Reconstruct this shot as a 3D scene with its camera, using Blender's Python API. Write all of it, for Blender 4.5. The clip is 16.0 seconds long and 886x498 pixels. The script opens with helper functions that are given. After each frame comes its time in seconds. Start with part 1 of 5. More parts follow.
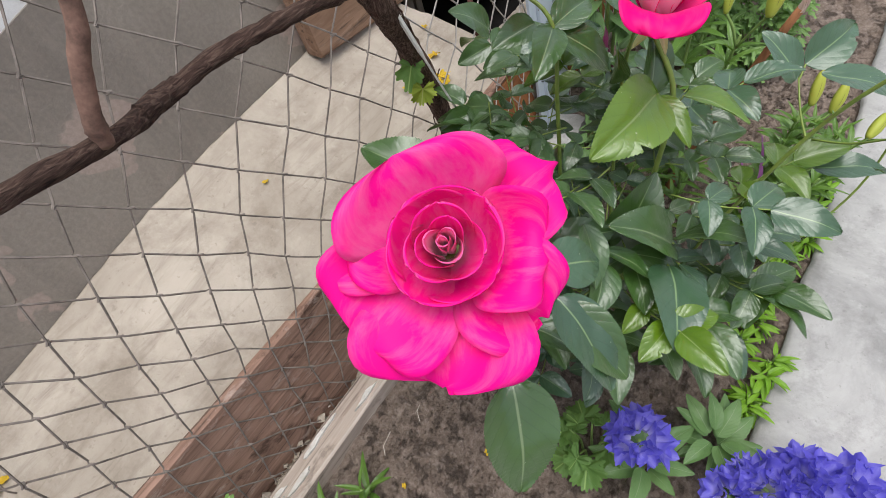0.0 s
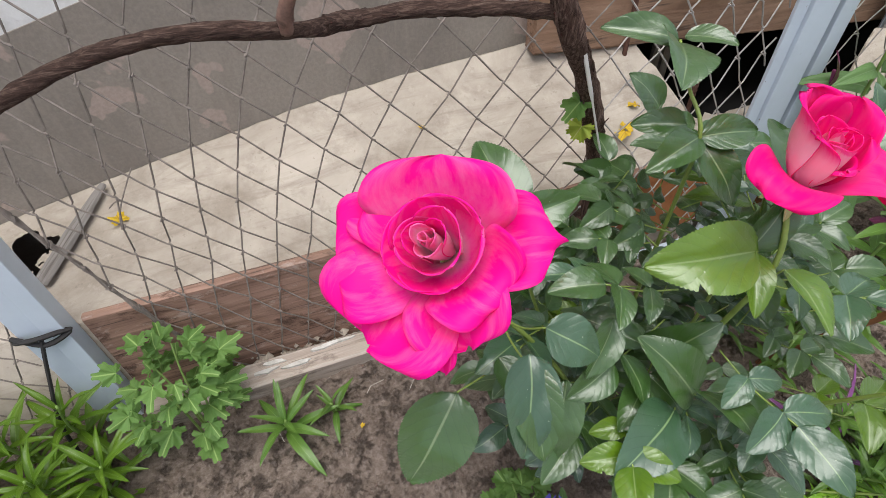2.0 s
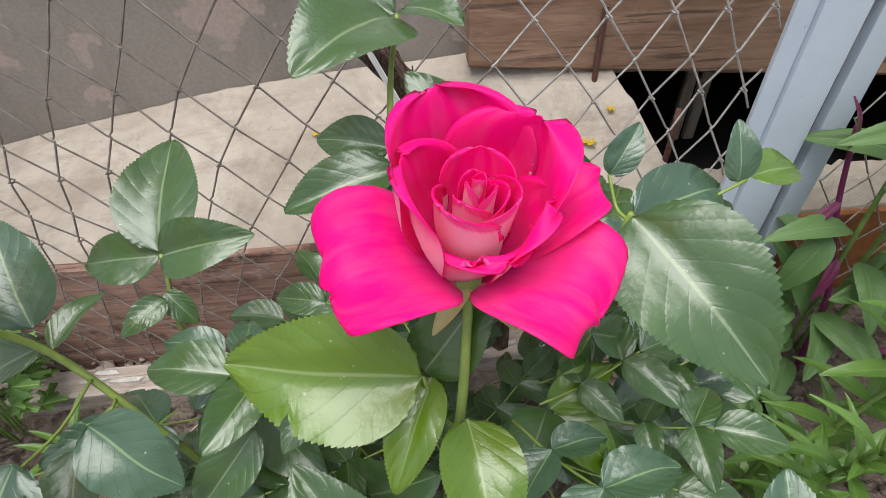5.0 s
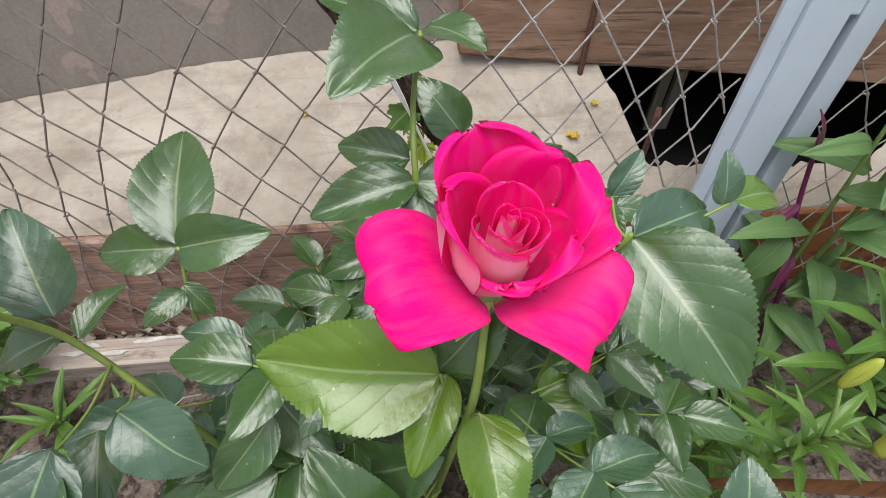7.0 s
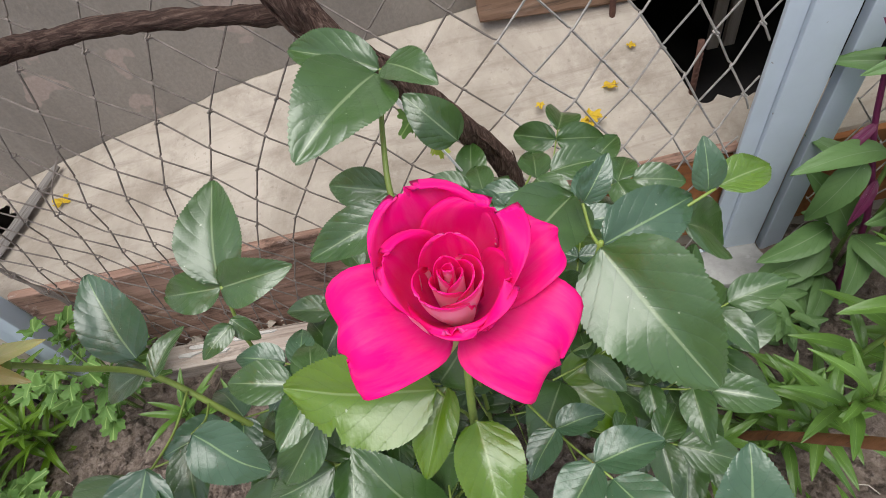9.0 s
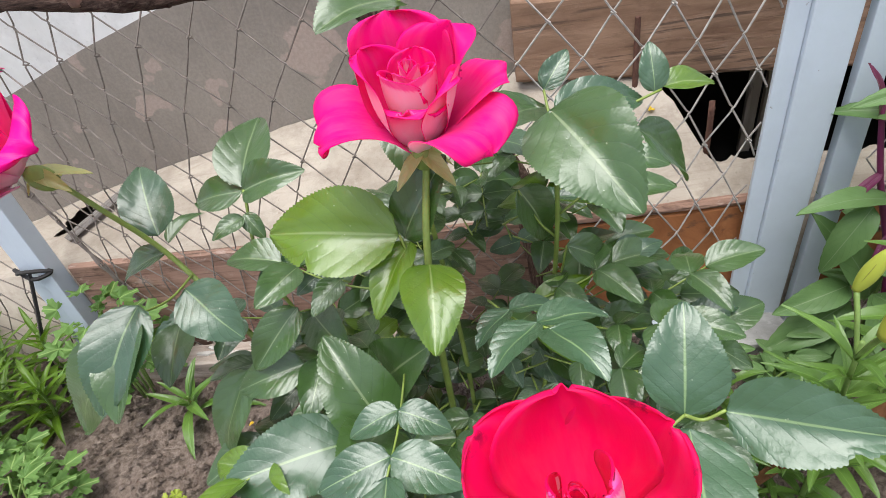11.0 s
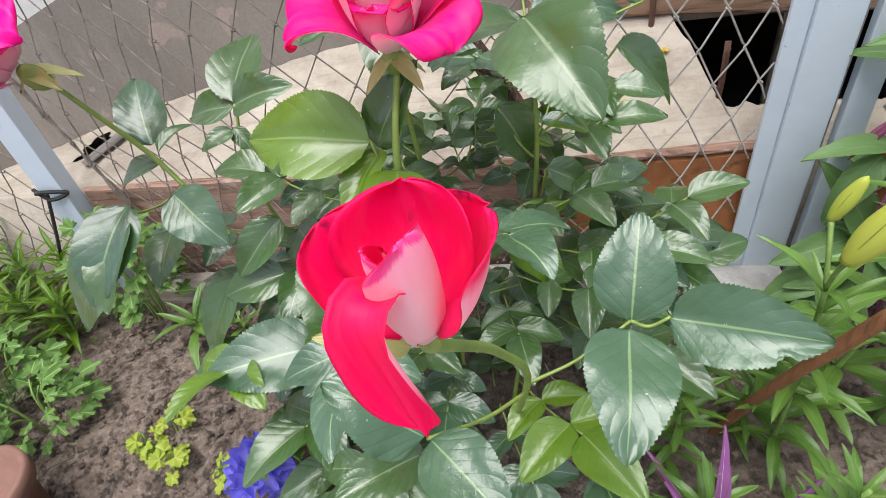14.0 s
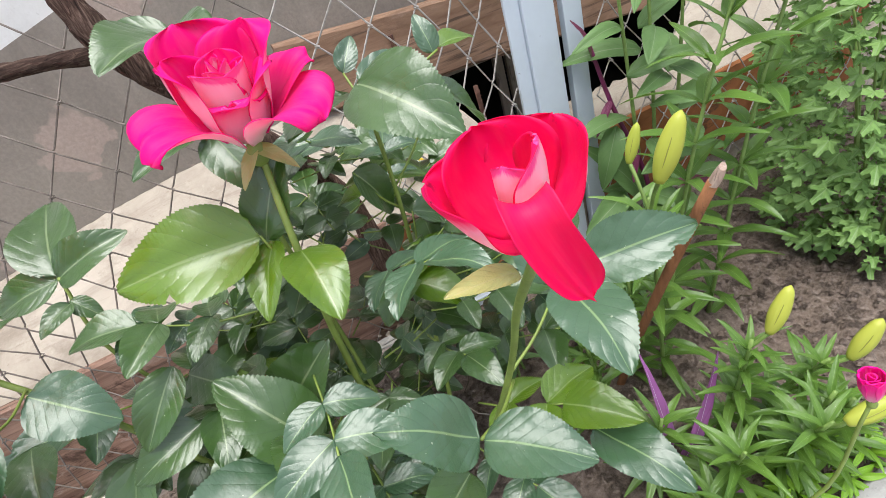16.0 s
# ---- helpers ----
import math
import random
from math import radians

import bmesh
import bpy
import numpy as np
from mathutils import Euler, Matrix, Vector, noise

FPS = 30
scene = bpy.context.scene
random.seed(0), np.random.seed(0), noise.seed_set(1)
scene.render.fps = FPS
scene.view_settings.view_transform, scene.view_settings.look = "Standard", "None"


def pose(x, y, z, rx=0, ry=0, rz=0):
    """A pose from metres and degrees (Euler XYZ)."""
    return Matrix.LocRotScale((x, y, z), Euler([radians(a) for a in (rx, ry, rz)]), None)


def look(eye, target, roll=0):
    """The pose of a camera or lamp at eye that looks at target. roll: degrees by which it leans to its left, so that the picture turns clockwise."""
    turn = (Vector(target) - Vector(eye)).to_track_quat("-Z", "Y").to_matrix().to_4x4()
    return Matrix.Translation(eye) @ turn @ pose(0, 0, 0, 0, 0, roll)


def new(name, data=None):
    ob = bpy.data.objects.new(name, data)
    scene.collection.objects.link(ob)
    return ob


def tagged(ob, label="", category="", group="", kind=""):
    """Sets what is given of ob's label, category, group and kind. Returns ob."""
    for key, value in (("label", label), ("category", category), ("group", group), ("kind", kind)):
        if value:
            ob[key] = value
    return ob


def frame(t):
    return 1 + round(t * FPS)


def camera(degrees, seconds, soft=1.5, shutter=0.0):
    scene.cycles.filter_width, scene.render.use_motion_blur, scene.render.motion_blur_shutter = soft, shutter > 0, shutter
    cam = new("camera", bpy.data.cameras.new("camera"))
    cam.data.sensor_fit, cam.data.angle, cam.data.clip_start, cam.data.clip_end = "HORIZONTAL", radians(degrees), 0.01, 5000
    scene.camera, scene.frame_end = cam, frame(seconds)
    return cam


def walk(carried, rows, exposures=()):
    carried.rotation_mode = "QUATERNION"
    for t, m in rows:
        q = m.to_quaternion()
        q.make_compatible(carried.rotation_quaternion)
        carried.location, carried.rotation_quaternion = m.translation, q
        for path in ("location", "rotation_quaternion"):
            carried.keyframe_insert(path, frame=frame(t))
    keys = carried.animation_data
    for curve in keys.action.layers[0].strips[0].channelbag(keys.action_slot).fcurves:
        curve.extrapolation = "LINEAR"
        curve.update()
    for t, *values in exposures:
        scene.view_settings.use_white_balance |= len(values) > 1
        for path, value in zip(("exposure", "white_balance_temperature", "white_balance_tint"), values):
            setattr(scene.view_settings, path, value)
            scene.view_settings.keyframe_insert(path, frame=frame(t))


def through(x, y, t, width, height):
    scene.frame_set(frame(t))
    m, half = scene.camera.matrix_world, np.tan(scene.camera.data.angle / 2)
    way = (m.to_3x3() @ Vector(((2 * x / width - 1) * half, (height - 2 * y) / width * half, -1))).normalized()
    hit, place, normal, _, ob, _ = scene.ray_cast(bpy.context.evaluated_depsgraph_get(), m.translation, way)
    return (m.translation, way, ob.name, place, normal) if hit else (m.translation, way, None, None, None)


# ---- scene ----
# ---------------------------------------------------------------- camera and its path
cam = camera(81.5, 16.0, soft=0.5)
PATH = [  # seconds, x, y, z, then the turn about x, y and z in degrees
    (0.0, -0.0454, -0.0351, 0.7324, 40.10, 13.84, -55.89),
    (0.5, -0.0367, -0.0562, 0.7409, 41.86, 12.65, -48.72),
    (1.0, -0.0221, -0.0733, 0.7456, 42.49, 10.90, -41.66),
    (1.5, -0.0029, -0.0851, 0.7528, 42.14, 6.88, -30.43),
    (2.0, 0.0084, -0.1065, 0.7520, 44.37, 1.48, -19.88),
    (2.5, 0.0516, -0.1219, 0.7403, 46.75, -3.85, -10.69),
    (3.0, 0.1309, -0.1227, 0.7119, 49.64, -4.93, -5.69),
    (3.5, 0.2462, -0.0707, 0.6625, 47.78, -4.40, -5.11),
    (4.0, 0.3450, -0.0359, 0.6503, 46.21, 1.75, -5.28),
    (6.5, 0.3398, -0.0865, 0.6458, 50.57, -0.05, -6.37),
    (7.0, 0.3181, -0.0533, 0.6787, 44.35, -2.17, -6.85),
    (7.5, 0.3086, -0.0194, 0.7081, 37.04, -0.66, -10.30),
    (8.0, 0.3272, -0.0051, 0.7385, 32.96, 3.89, -11.47),
    (10.5, 0.4315, -0.1526, 0.6454, 53.26, 11.13, 3.68),
    (11.0, 0.4147, -0.1855, 0.6177, 55.03, 9.05, 3.53),
    (11.5, 0.4088, -0.2190, 0.5948, 56.44, 8.96, 2.16),
    (12.0, 0.4110, -0.2323, 0.5876, 56.83, 9.40, 2.11),
    (12.5, 0.4213, -0.2363, 0.5743, 55.29, 7.64, 2.71),
    (13.0, 0.4255, -0.2220, 0.5771, 52.99, 6.97, 3.75),
    (13.5, 0.4350, -0.2077, 0.5950, 51.21, 7.87, 4.90),
    (14.0, 0.4484, -0.2077, 0.5914, 50.94, 8.41, 7.15),
    (14.5, 0.4273, -0.2170, 0.5902, 51.07, 10.08, 2.13),
    (15.0, 0.4094, -0.2163, 0.5854, 51.24, 11.20, -6.63),
    (15.5, 0.3998, -0.2213, 0.5816, 51.50, 14.11, -16.46),
    (16.0, 0.3766, -0.2330, 0.5866, 55.00, 16.09, -24.46),
]
walk(cam, [(t, pose(x, y, z, a, b, c)) for t, x, y, z, a, b, c in PATH], exposures=[(0.0, 1.45), (2.0, 1.53), (3.5, 1.47), (6.5, 1.61), (8.0, 1.31), (10.5, 1.81), (14.0, 1.86), (16.0, 1.94)])

# ---------------------------------------------------------------- light: a bright overcast sky
SUN_UP, SUN_ROUND = 78.0, 205.0
world = bpy.data.worlds.new("overcast_sky")
scene.world = world
world.use_nodes = True
wn = world.node_tree
sky = wn.nodes.new("ShaderNodeTexSky")
sky.sky_type = "NISHITA"
sky.sun_disc = False
sky.sun_elevation, sky.sun_rotation = radians(SUN_UP), radians(SUN_ROUND)
sky.air_density, sky.dust_density, sky.ozone_density = 1.0, 4.0, 1.0
cloud = wn.nodes.new("ShaderNodeMix")  # thin even cloud over the clear sky
cloud.data_type = "RGBA"
cloud.inputs[0].default_value = 0.65
cloud.inputs[7].default_value = (6.9, 7.2, 8.7, 1.0)
wn.links.new(sky.outputs[0], cloud.inputs[6])
wn.links.new(cloud.outputs[2], wn.nodes["Background"].inputs[0])
wn.nodes["Background"].inputs[1].default_value = 0.049
sun_data = bpy.data.lights.new("sun", "SUN")
sun_data.energy, sun_data.angle, sun_data.color = 1.5, radians(52), (1.0, 0.985, 0.96)
sun = new("sun", sun_data)
a, e = radians(SUN_ROUND), radians(SUN_UP)
sun.matrix_world = look((math.sin(a) * math.cos(e) * 9, math.cos(a) * math.cos(e) * 9, math.sin(e) * 9), (0, 0, 0))

# ---------------------------------------------------------------- materials
def material(name, rough=0.6, metal=0.0, spec=0.5):
    m = bpy.data.materials.new(name)
    m.use_nodes = True
    b = m.node_tree.nodes["Principled BSDF"]
    b.inputs["Roughness"].default_value = rough
    b.inputs["Metallic"].default_value = metal
    b.inputs["Specular IOR Level"].default_value = spec
    return m, m.node_tree, b


def coords(nt, space="Object", scale=(1, 1, 1)):
    tc = nt.nodes.new("ShaderNodeTexCoord")
    mp = nt.nodes.new("ShaderNodeMapping")
    mp.inputs["Scale"].default_value = scale
    nt.links.new(tc.outputs[space], mp.inputs["Vector"])
    return mp.outputs[0]


def noise_of(nt, vec, scale, detail=6.0, rough=0.6, distort=0.0):
    n = nt.nodes.new("ShaderNodeTexNoise")
    n.inputs["Scale"].default_value = scale
    n.inputs["Detail"].default_value = detail
    n.inputs["Roughness"].default_value = rough
    n.inputs["Distortion"].default_value = distort
    nt.links.new(vec, n.inputs["Vector"])
    return n.outputs["Fac"]


def ramp(nt, fac, *stops):
    r = nt.nodes.new("ShaderNodeValToRGB")
    el = r.color_ramp.elements
    while len(el) < len(stops):
        el.new(0.5)
    for k, (pos, col) in zip(el, stops):
        k.position = pos
        k.color = (*col, 1.0) if len(col) == 3 else col
    nt.links.new(fac, r.inputs[0])
    return r.outputs[0]


def mix(nt, fac, a, b, mode="MIX"):
    m = nt.nodes.new("ShaderNodeMix")
    m.data_type, m.blend_type = "RGBA", mode
    for sock, v in ((m.inputs[0], fac), (m.inputs[6], a), (m.inputs[7], b)):
        if hasattr(v, "links"):
            nt.links.new(v, sock)
        elif isinstance(v, (int, float)):
            sock.default_value = v
        else:
            sock.default_value = (*v, 1.0)
    return m.outputs[2]


def math_of(nt, op, a, b=0.0):
    m = nt.nodes.new("ShaderNodeMath")
    m.operation = op
    for sock, v in zip(m.inputs, (a, b)):
        if hasattr(v, "links"):
            nt.links.new(v, sock)
        else:
            sock.default_value = v
    return m.outputs[0]


def bump(nt, b, height, strength=0.5, dist=0.002):
    n = nt.nodes.new("ShaderNodeBump")
    n.inputs["Strength"].default_value = strength
    n.inputs["Distance"].default_value = dist
    nt.links.new(height, n.inputs["Height"])
    nt.links.new(n.outputs[0], b.inputs["Normal"])


def random_of(nt):
    return nt.nodes.new("ShaderNodeObjectInfo").outputs["Random"]


def mat_soil():
    m, nt, b = material("garden_soil", 0.95, spec=0.2)
    v = coords(nt, "Object")
    big = noise_of(nt, v, 6.0, 5)
    fine = noise_of(nt, v, 90.0, 8, 0.7)
    c = ramp(nt, fine, (0.25, (0.070, 0.052, 0.042)), (0.5, (0.255, 0.203, 0.168)), (0.75, (0.48, 0.405, 0.350)))
    c2 = mix(nt, math_of(nt, "MULTIPLY", big, 0.7), c, (0.175, 0.126, 0.096))
    nt.links.new(c2, b.inputs["Base Color"])
    lump = math_of(nt, "ADD", noise_of(nt, v, 60.0, 4, 0.6), math_of(nt, "MULTIPLY", noise_of(nt, v, 190.0, 8, 0.8), 0.6))
    crack = ramp(nt, noise_of(nt, v, 34.0, 10, 0.82), (0.38, (0, 0, 0)), (0.47, (1, 1, 1)))
    nt.links.new(mix(nt, crack, mix(nt, 0.42, c2, (0.030, 0.022, 0.017)), c2), b.inputs["Base Color"])
    bump(nt, b, math_of(nt, "ADD", lump, math_of(nt, "MULTIPLY", crack, 0.5)), 1.0, 0.010)
    return m


def mat_concrete(name, lo, hi, stain, scale=1.0, streak=0.0):
    """Cement: clouds, stains, dark pits and, where asked for, long trowel streaks."""
    m, nt, b = material(name, 0.88, spec=0.3)
    v = coords(nt, "Object")
    f = noise_of(nt, v, 7.0 * scale, 9, 0.7, 0.6)
    c = ramp(nt, f, (0.34, lo), (0.66, hi))
    s = ramp(nt, noise_of(nt, v, 16.0 * scale, 7, 0.75), (0.5, (0, 0, 0)), (0.70, (1, 1, 1)))
    c = mix(nt, math_of(nt, "MULTIPLY", s, 0.6), c, stain)
    long = ramp(nt, noise_of(nt, coords(nt, "Object", (3.0, 26, 26)), 1.3, 8, 0.7, 0.8), (0.52, (0, 0, 0)), (0.70, (1, 1, 1)))
    c = mix(nt, math_of(nt, "MULTIPLY", long, streak), c, stain)
    specks = ramp(nt, noise_of(nt, v, 130.0 * scale, 3, 0.5), (0.66, (0, 0, 0)), (0.70, (1, 1, 1)))
    c = mix(nt, math_of(nt, "MULTIPLY", specks, 0.28), c, tuple(k * 0.8 for k in stain))
    pale = ramp(nt, noise_of(nt, v, 55.0 * scale, 5, 0.6), (0.62, (0, 0, 0)), (0.70, (1, 1, 1)))
    c = mix(nt, math_of(nt, "MULTIPLY", pale, 0.3), c, tuple(min(0.8, k * 1.15) for k in hi))
    nt.links.new(c, b.inputs["Base Color"])
    bump(nt, b, noise_of(nt, v, 110.0 * scale, 9, 0.75), 0.6, 0.003)
    return m


def mat_wall_grey():
    """Old grey wall paint: scuffs, pale flakes with hard edges, faint runs."""
    m, nt, b = material("grey_wall_paint", 0.62, spec=0.4)
    v = coords(nt, "Object")
    c = ramp(nt, noise_of(nt, v, 4.0, 8, 0.6, 0.5), (0.3, (0.205, 0.178, 0.150)), (0.7, (0.310, 0.272, 0.228)))
    flakes = ramp(nt, noise_of(nt, v, 7.5, 4, 0.5, 0.3), (0.60, (0, 0, 0)), (0.615, (1, 1, 1)))
    c = mix(nt, math_of(nt, "MULTIPLY", flakes, 0.75), c, (0.420, 0.325, 0.275))
    scr = ramp(nt, noise_of(nt, coords(nt, "Object", (40, 40, 130)), 2.2, 6, 0.7), (0.66, (0, 0, 0)), (0.74, (1, 1, 1)))
    c = mix(nt, math_of(nt, "MULTIPLY", scr, 0.4), c, (0.45, 0.41, 0.36))
    nt.links.new(c, b.inputs["Base Color"])
    grain = noise_of(nt, v, 170.0, 6, 0.7)
    c = mix(nt, ramp(nt, grain, (0.42, (0.22, 0.22, 0.22)), (0.60, (0, 0, 0))), c, (0.10, 0.088, 0.075))
    drip = ramp(nt, noise_of(nt, coords(nt, "Object", (26, 26, 2.5)), 1.6, 7, 0.7), (0.50, (0, 0, 0)), (0.72, (1, 1, 1)))
    c = mix(nt, math_of(nt, "MULTIPLY", drip, 0.30), c, (0.37, 0.322, 0.268))
    nt.links.new(c, b.inputs["Base Color"])
    bump(nt, b, grain, 0.45, 0.003)
    return m


def mat_wood(name, dark, light, grain=(1.5, 30, 30), rough=0.85, crack=(0.06, 0.045, 0.035), worn=0.0):
    """Weathered timber with the grain along x."""
    m, nt, b = material(name, rough, spec=0.25)
    v = coords(nt, "Object", grain)
    f = noise_of(nt, v, 2.4, 9, 0.65, 0.9)
    c = ramp(nt, f, (0.28, dark), (0.7, light))
    k = ramp(nt, noise_of(nt, coords(nt, "Object", (grain[0] * 1.3, grain[1] * 3, grain[2] * 3)), 2.0, 5, 0.6), (0.33, (1, 1, 1)), (0.42, (0, 0, 0)))
    c = mix(nt, math_of(nt, "MULTIPLY", k, 0.8), c, crack)
    st = noise_of(nt, coords(nt, "Object", (5, 9, 9)), 1.2, 5, 0.6)
    c = mix(nt, math_of(nt, "MULTIPLY", st, 0.35), c, dark)
    if worn:  # rotten dark patches and pale bare ones
        v2 = coords(nt, "Object", (7, 16, 16))
        rot = ramp(nt, noise_of(nt, v2, 1.6, 8, 0.7, 0.6), (0.53, (0, 0, 0)), (0.63, (1, 1, 1)))
        c = mix(nt, math_of(nt, "MULTIPLY", rot, worn), c, tuple(k * 0.38 for k in dark))
        bare = ramp(nt, noise_of(nt, v2, 2.7, 8, 0.75, 0.4), (0.56, (0, 0, 0)), (0.66, (1, 1, 1)))
        c = mix(nt, math_of(nt, "MULTIPLY", bare, worn * 0.7), c, (0.50, 0.40, 0.34))
    nt.links.new(c, b.inputs["Base Color"])
    bump(nt, b, f, 0.6, 0.004)
    return m


def mat_paint(name, col, chip, rough=0.45, amount=0.68):
    """Painted steel with chips and dirt."""
    m, nt, b = material(name, rough)
    v = coords(nt, "Object")
    c = ramp(nt, noise_of(nt, v, 9.0, 7, 0.65), (0.3, tuple(k * 0.86 for k in col)), (0.7, col))
    f = ramp(nt, noise_of(nt, v, 42.0, 6, 0.7), (amount, (0, 0, 0)), (amount + 0.03, (1, 1, 1)))
    c = mix(nt, math_of(nt, "MULTIPLY", f, 0.85), c, chip)
    nt.links.new(c, b.inputs["Base Color"])
    bump(nt, b, noise_of(nt, v, 70.0, 6, 0.6), 0.15, 0.002)
    return m


def mat_plain(name, col, rough=0.7, vary=0.25, scale=60.0, metal=0.0):
    m, nt, b = material(name, rough, metal)
    v = coords(nt, "Object")
    c = ramp(nt, noise_of(nt, v, scale, 6, 0.65), (0.25, tuple(k * (1 - vary) for k in col)), (0.75, tuple(min(1, k * (1 + vary)) for k in col)))
    nt.links.new(c, b.inputs["Base Color"])
    bump(nt, b, noise_of(nt, v, scale * 2, 5, 0.6), 0.3, 0.002)
    return m


SOIL = mat_soil()
PATHCONC = mat_concrete("path_concrete", (0.235, 0.232, 0.225), (0.40, 0.395, 0.38), (0.16, 0.155, 0.15))
APRON = mat_concrete("smooth_cement", (0.315, 0.268, 0.213), (0.480, 0.424, 0.352), (0.220, 0.178, 0.138), 0.8, 0.6)
GREYWALL = mat_wall_grey()
WHITEWALL = mat_concrete("white_limewash", (0.62, 0.62, 0.60), (0.74, 0.74, 0.72), (0.5, 0.49, 0.47), 0.7)
BOARDWOOD = mat_wood("weathered_board", (0.15, 0.085, 0.060), (0.46, 0.29, 0.215), worn=0.85)
PLANKWOOD = mat_wood("plank_wood", (0.185, 0.106, 0.066), (0.38, 0.245, 0.165), (2.2, 22, 22), worn=0.25)
LOGWOOD = mat_wood("painted_timber", (0.24, 0.185, 0.15), (0.56, 0.49, 0.42), (1.0, 22, 22), worn=0.6)
OLDPAINT = mat_concrete("old_white_paint", (0.50, 0.48, 0.44), (0.68, 0.66, 0.62), (0.30, 0.27, 0.23), 3.0)
PLYWOOD = mat_wood("orange_plywood", (0.23, 0.085, 0.032), (0.40, 0.165, 0.065), (8, 30, 8))
STEEL = mat_paint("grey_blue_paint", (0.52, 0.585, 0.65), (0.20, 0.17, 0.15), 0.42)
# darker grey carries the shade of the post's slot; the chips are wear
SLOTSTEEL = mat_paint("slot_shade_steel", (0.30, 0.30, 0.31), (0.12, 0.08, 0.06), 0.6, 0.6)
WIREOLD = mat_plain("rusted_wire", (0.200, 0.170, 0.145), 0.75, 0.55, 60.0, 0.1)
WIRE = mat_plain("weathered_wire", (0.36, 0.335, 0.305), 0.6, 0.35, 120.0, 0.3)
# near-black colour that stands in for the shade inside the wall opening
CAVITYSHADE = mat_plain("cavity_shade", (0.015, 0.013, 0.012), 0.95)
RUST = mat_plain("rusty_iron", (0.10, 0.045, 0.03), 0.85, 0.4, 150.0)

# ---------------------------------------------------------------- mesh helpers
def link(name, bm, mat, parent=None, label="", smooth=False):
    me = bpy.data.meshes.new(name)
    if smooth:
        for f in bm.faces:
            f.smooth = True
    bm.to_mesh(me)
    bm.free()
    me.materials.append(mat)
    ob = new(name, me)
    if parent is not None:
        ob.parent = parent
    if label:
        ob["label"] = label
    return ob


def part(name, bm, mat, parent, label="", smooth=False):
    return link(name, bm, mat, parent, label, smooth)


def thing(name, label, category, group="", kind="", at=(0, 0, 0)):
    ob = new(name)
    ob.location = at
    ob.empty_display_size = 0.05
    return tagged(ob, label, category, group, kind)


def box_bm(x0, x1, y0, y1, z0, z1, bevel=0.0, bm=None):
    own = bm is None
    bm = bm or bmesh.new()
    vs = [bm.verts.new((x, y, z)) for x in (x0, x1) for y in (y0, y1) for z in (z0, z1)]
    fs = [(0, 1, 3, 2), (4, 6, 7, 5), (0, 4, 5, 1), (2, 3, 7, 6), (0, 2, 6, 4), (1, 5, 7, 3)]
    faces = [bm.faces.new([vs[i] for i in f]) for f in fs]
    if bevel:
        es = {e for f in faces for e in f.edges}
        bmesh.ops.bevel(bm, geom=list(es), offset=bevel, segments=2, affect="EDGES", profile=0.6)
    return bm


def tube_bm(points, radius, sides=6, bm=None, caps=True):
    """A tube along points; radius is one number or one for each point."""
    bm = bm or bmesh.new()
    pts = [Vector(p) for p in points]
    rad = radius if isinstance(radius, (list, tuple)) else [radius] * len(pts)
    rings = []
    ref = None
    for i, p in enumerate(pts):
        d = (pts[min(i + 1, len(pts) - 1)] - pts[max(i - 1, 0)]).normalized()
        if ref is None:
            ref = d.orthogonal().normalized()
        ref = (ref - d * ref.dot(d)).normalized()
        side = d.cross(ref)
        rings.append([bm.verts.new(p + rad[i] * (ref * math.cos(a) + side * math.sin(a))) for a in (2 * math.pi * k / sides for k in range(sides))])
    for a, b in zip(rings, rings[1:]):
        for k in range(sides):
            bm.faces.new((a[k], a[(k + 1) % sides], b[(k + 1) % sides], b[k]))
    if caps:
        bm.faces.new(list(reversed(rings[0])))
        bm.faces.new(rings[-1])
    return bm


def smooth_path(points, n=6):
    """Catmull-Rom through points."""
    p = [Vector(q) for q in points]
    p = [p[0] * 2 - p[1]] + p + [p[-1] * 2 - p[-2]]
    out = []
    for i in range(1, len(p) - 2):
        for k in range(n):
            t = k / n
            out.append(0.5 * (2 * p[i] + (p[i + 1] - p[i - 1]) * t + (2 * p[i - 1] - 5 * p[i] + 4 * p[i + 1] - p[i + 2]) * t * t + (3 * p[i] - p[i - 1] - 3 * p[i + 1] + p[i + 2]) * t ** 3))
    out.append(p[-2])
    return out


def sheet_bm(xs, ys, height):
    bm = bmesh.new()
    rows = [[bm.verts.new((x, y, height(x, y))) for x in xs] for y in ys]
    for r, q in zip(rows, rows[1:]):
        for i in range(len(xs) - 1):
            bm.faces.new((r[i], r[i + 1], q[i + 1], q[i]))
    return bm


def lerp_at(x, table):
    if x <= table[0][0]:
        return table[0][1]
    for (a, va), (b, vb) in zip(table, table[1:]):
        if x <= b:
            return va + (vb - va) * (x - a) / (b - a)
    return table[-1][1]


# ---------------------------------------------------------------- ground and path
FENCE_Y = 0.44
BED_Y = -0.088


def soil_height(x, y):
    n = noise.noise
    far = max(0.0, min(1.0, (2.5 - abs(x - 0.3)) / 1.0)) * max(0.0, min(1.0, (1.2 - abs(y)) / 0.5))
    h = 0.010 * n((x * 5, y * 5, 0)) + 0.009 * n((x * 17, y * 17, 3)) + 0.009 * abs(n((x * 45, y * 45, 7))) + 0.005 * n((x * 110, y * 110, 9))
    if y < BED_Y:
        h -= min(0.06, (BED_Y - y) * 1.5)
    return h * far - 0.004


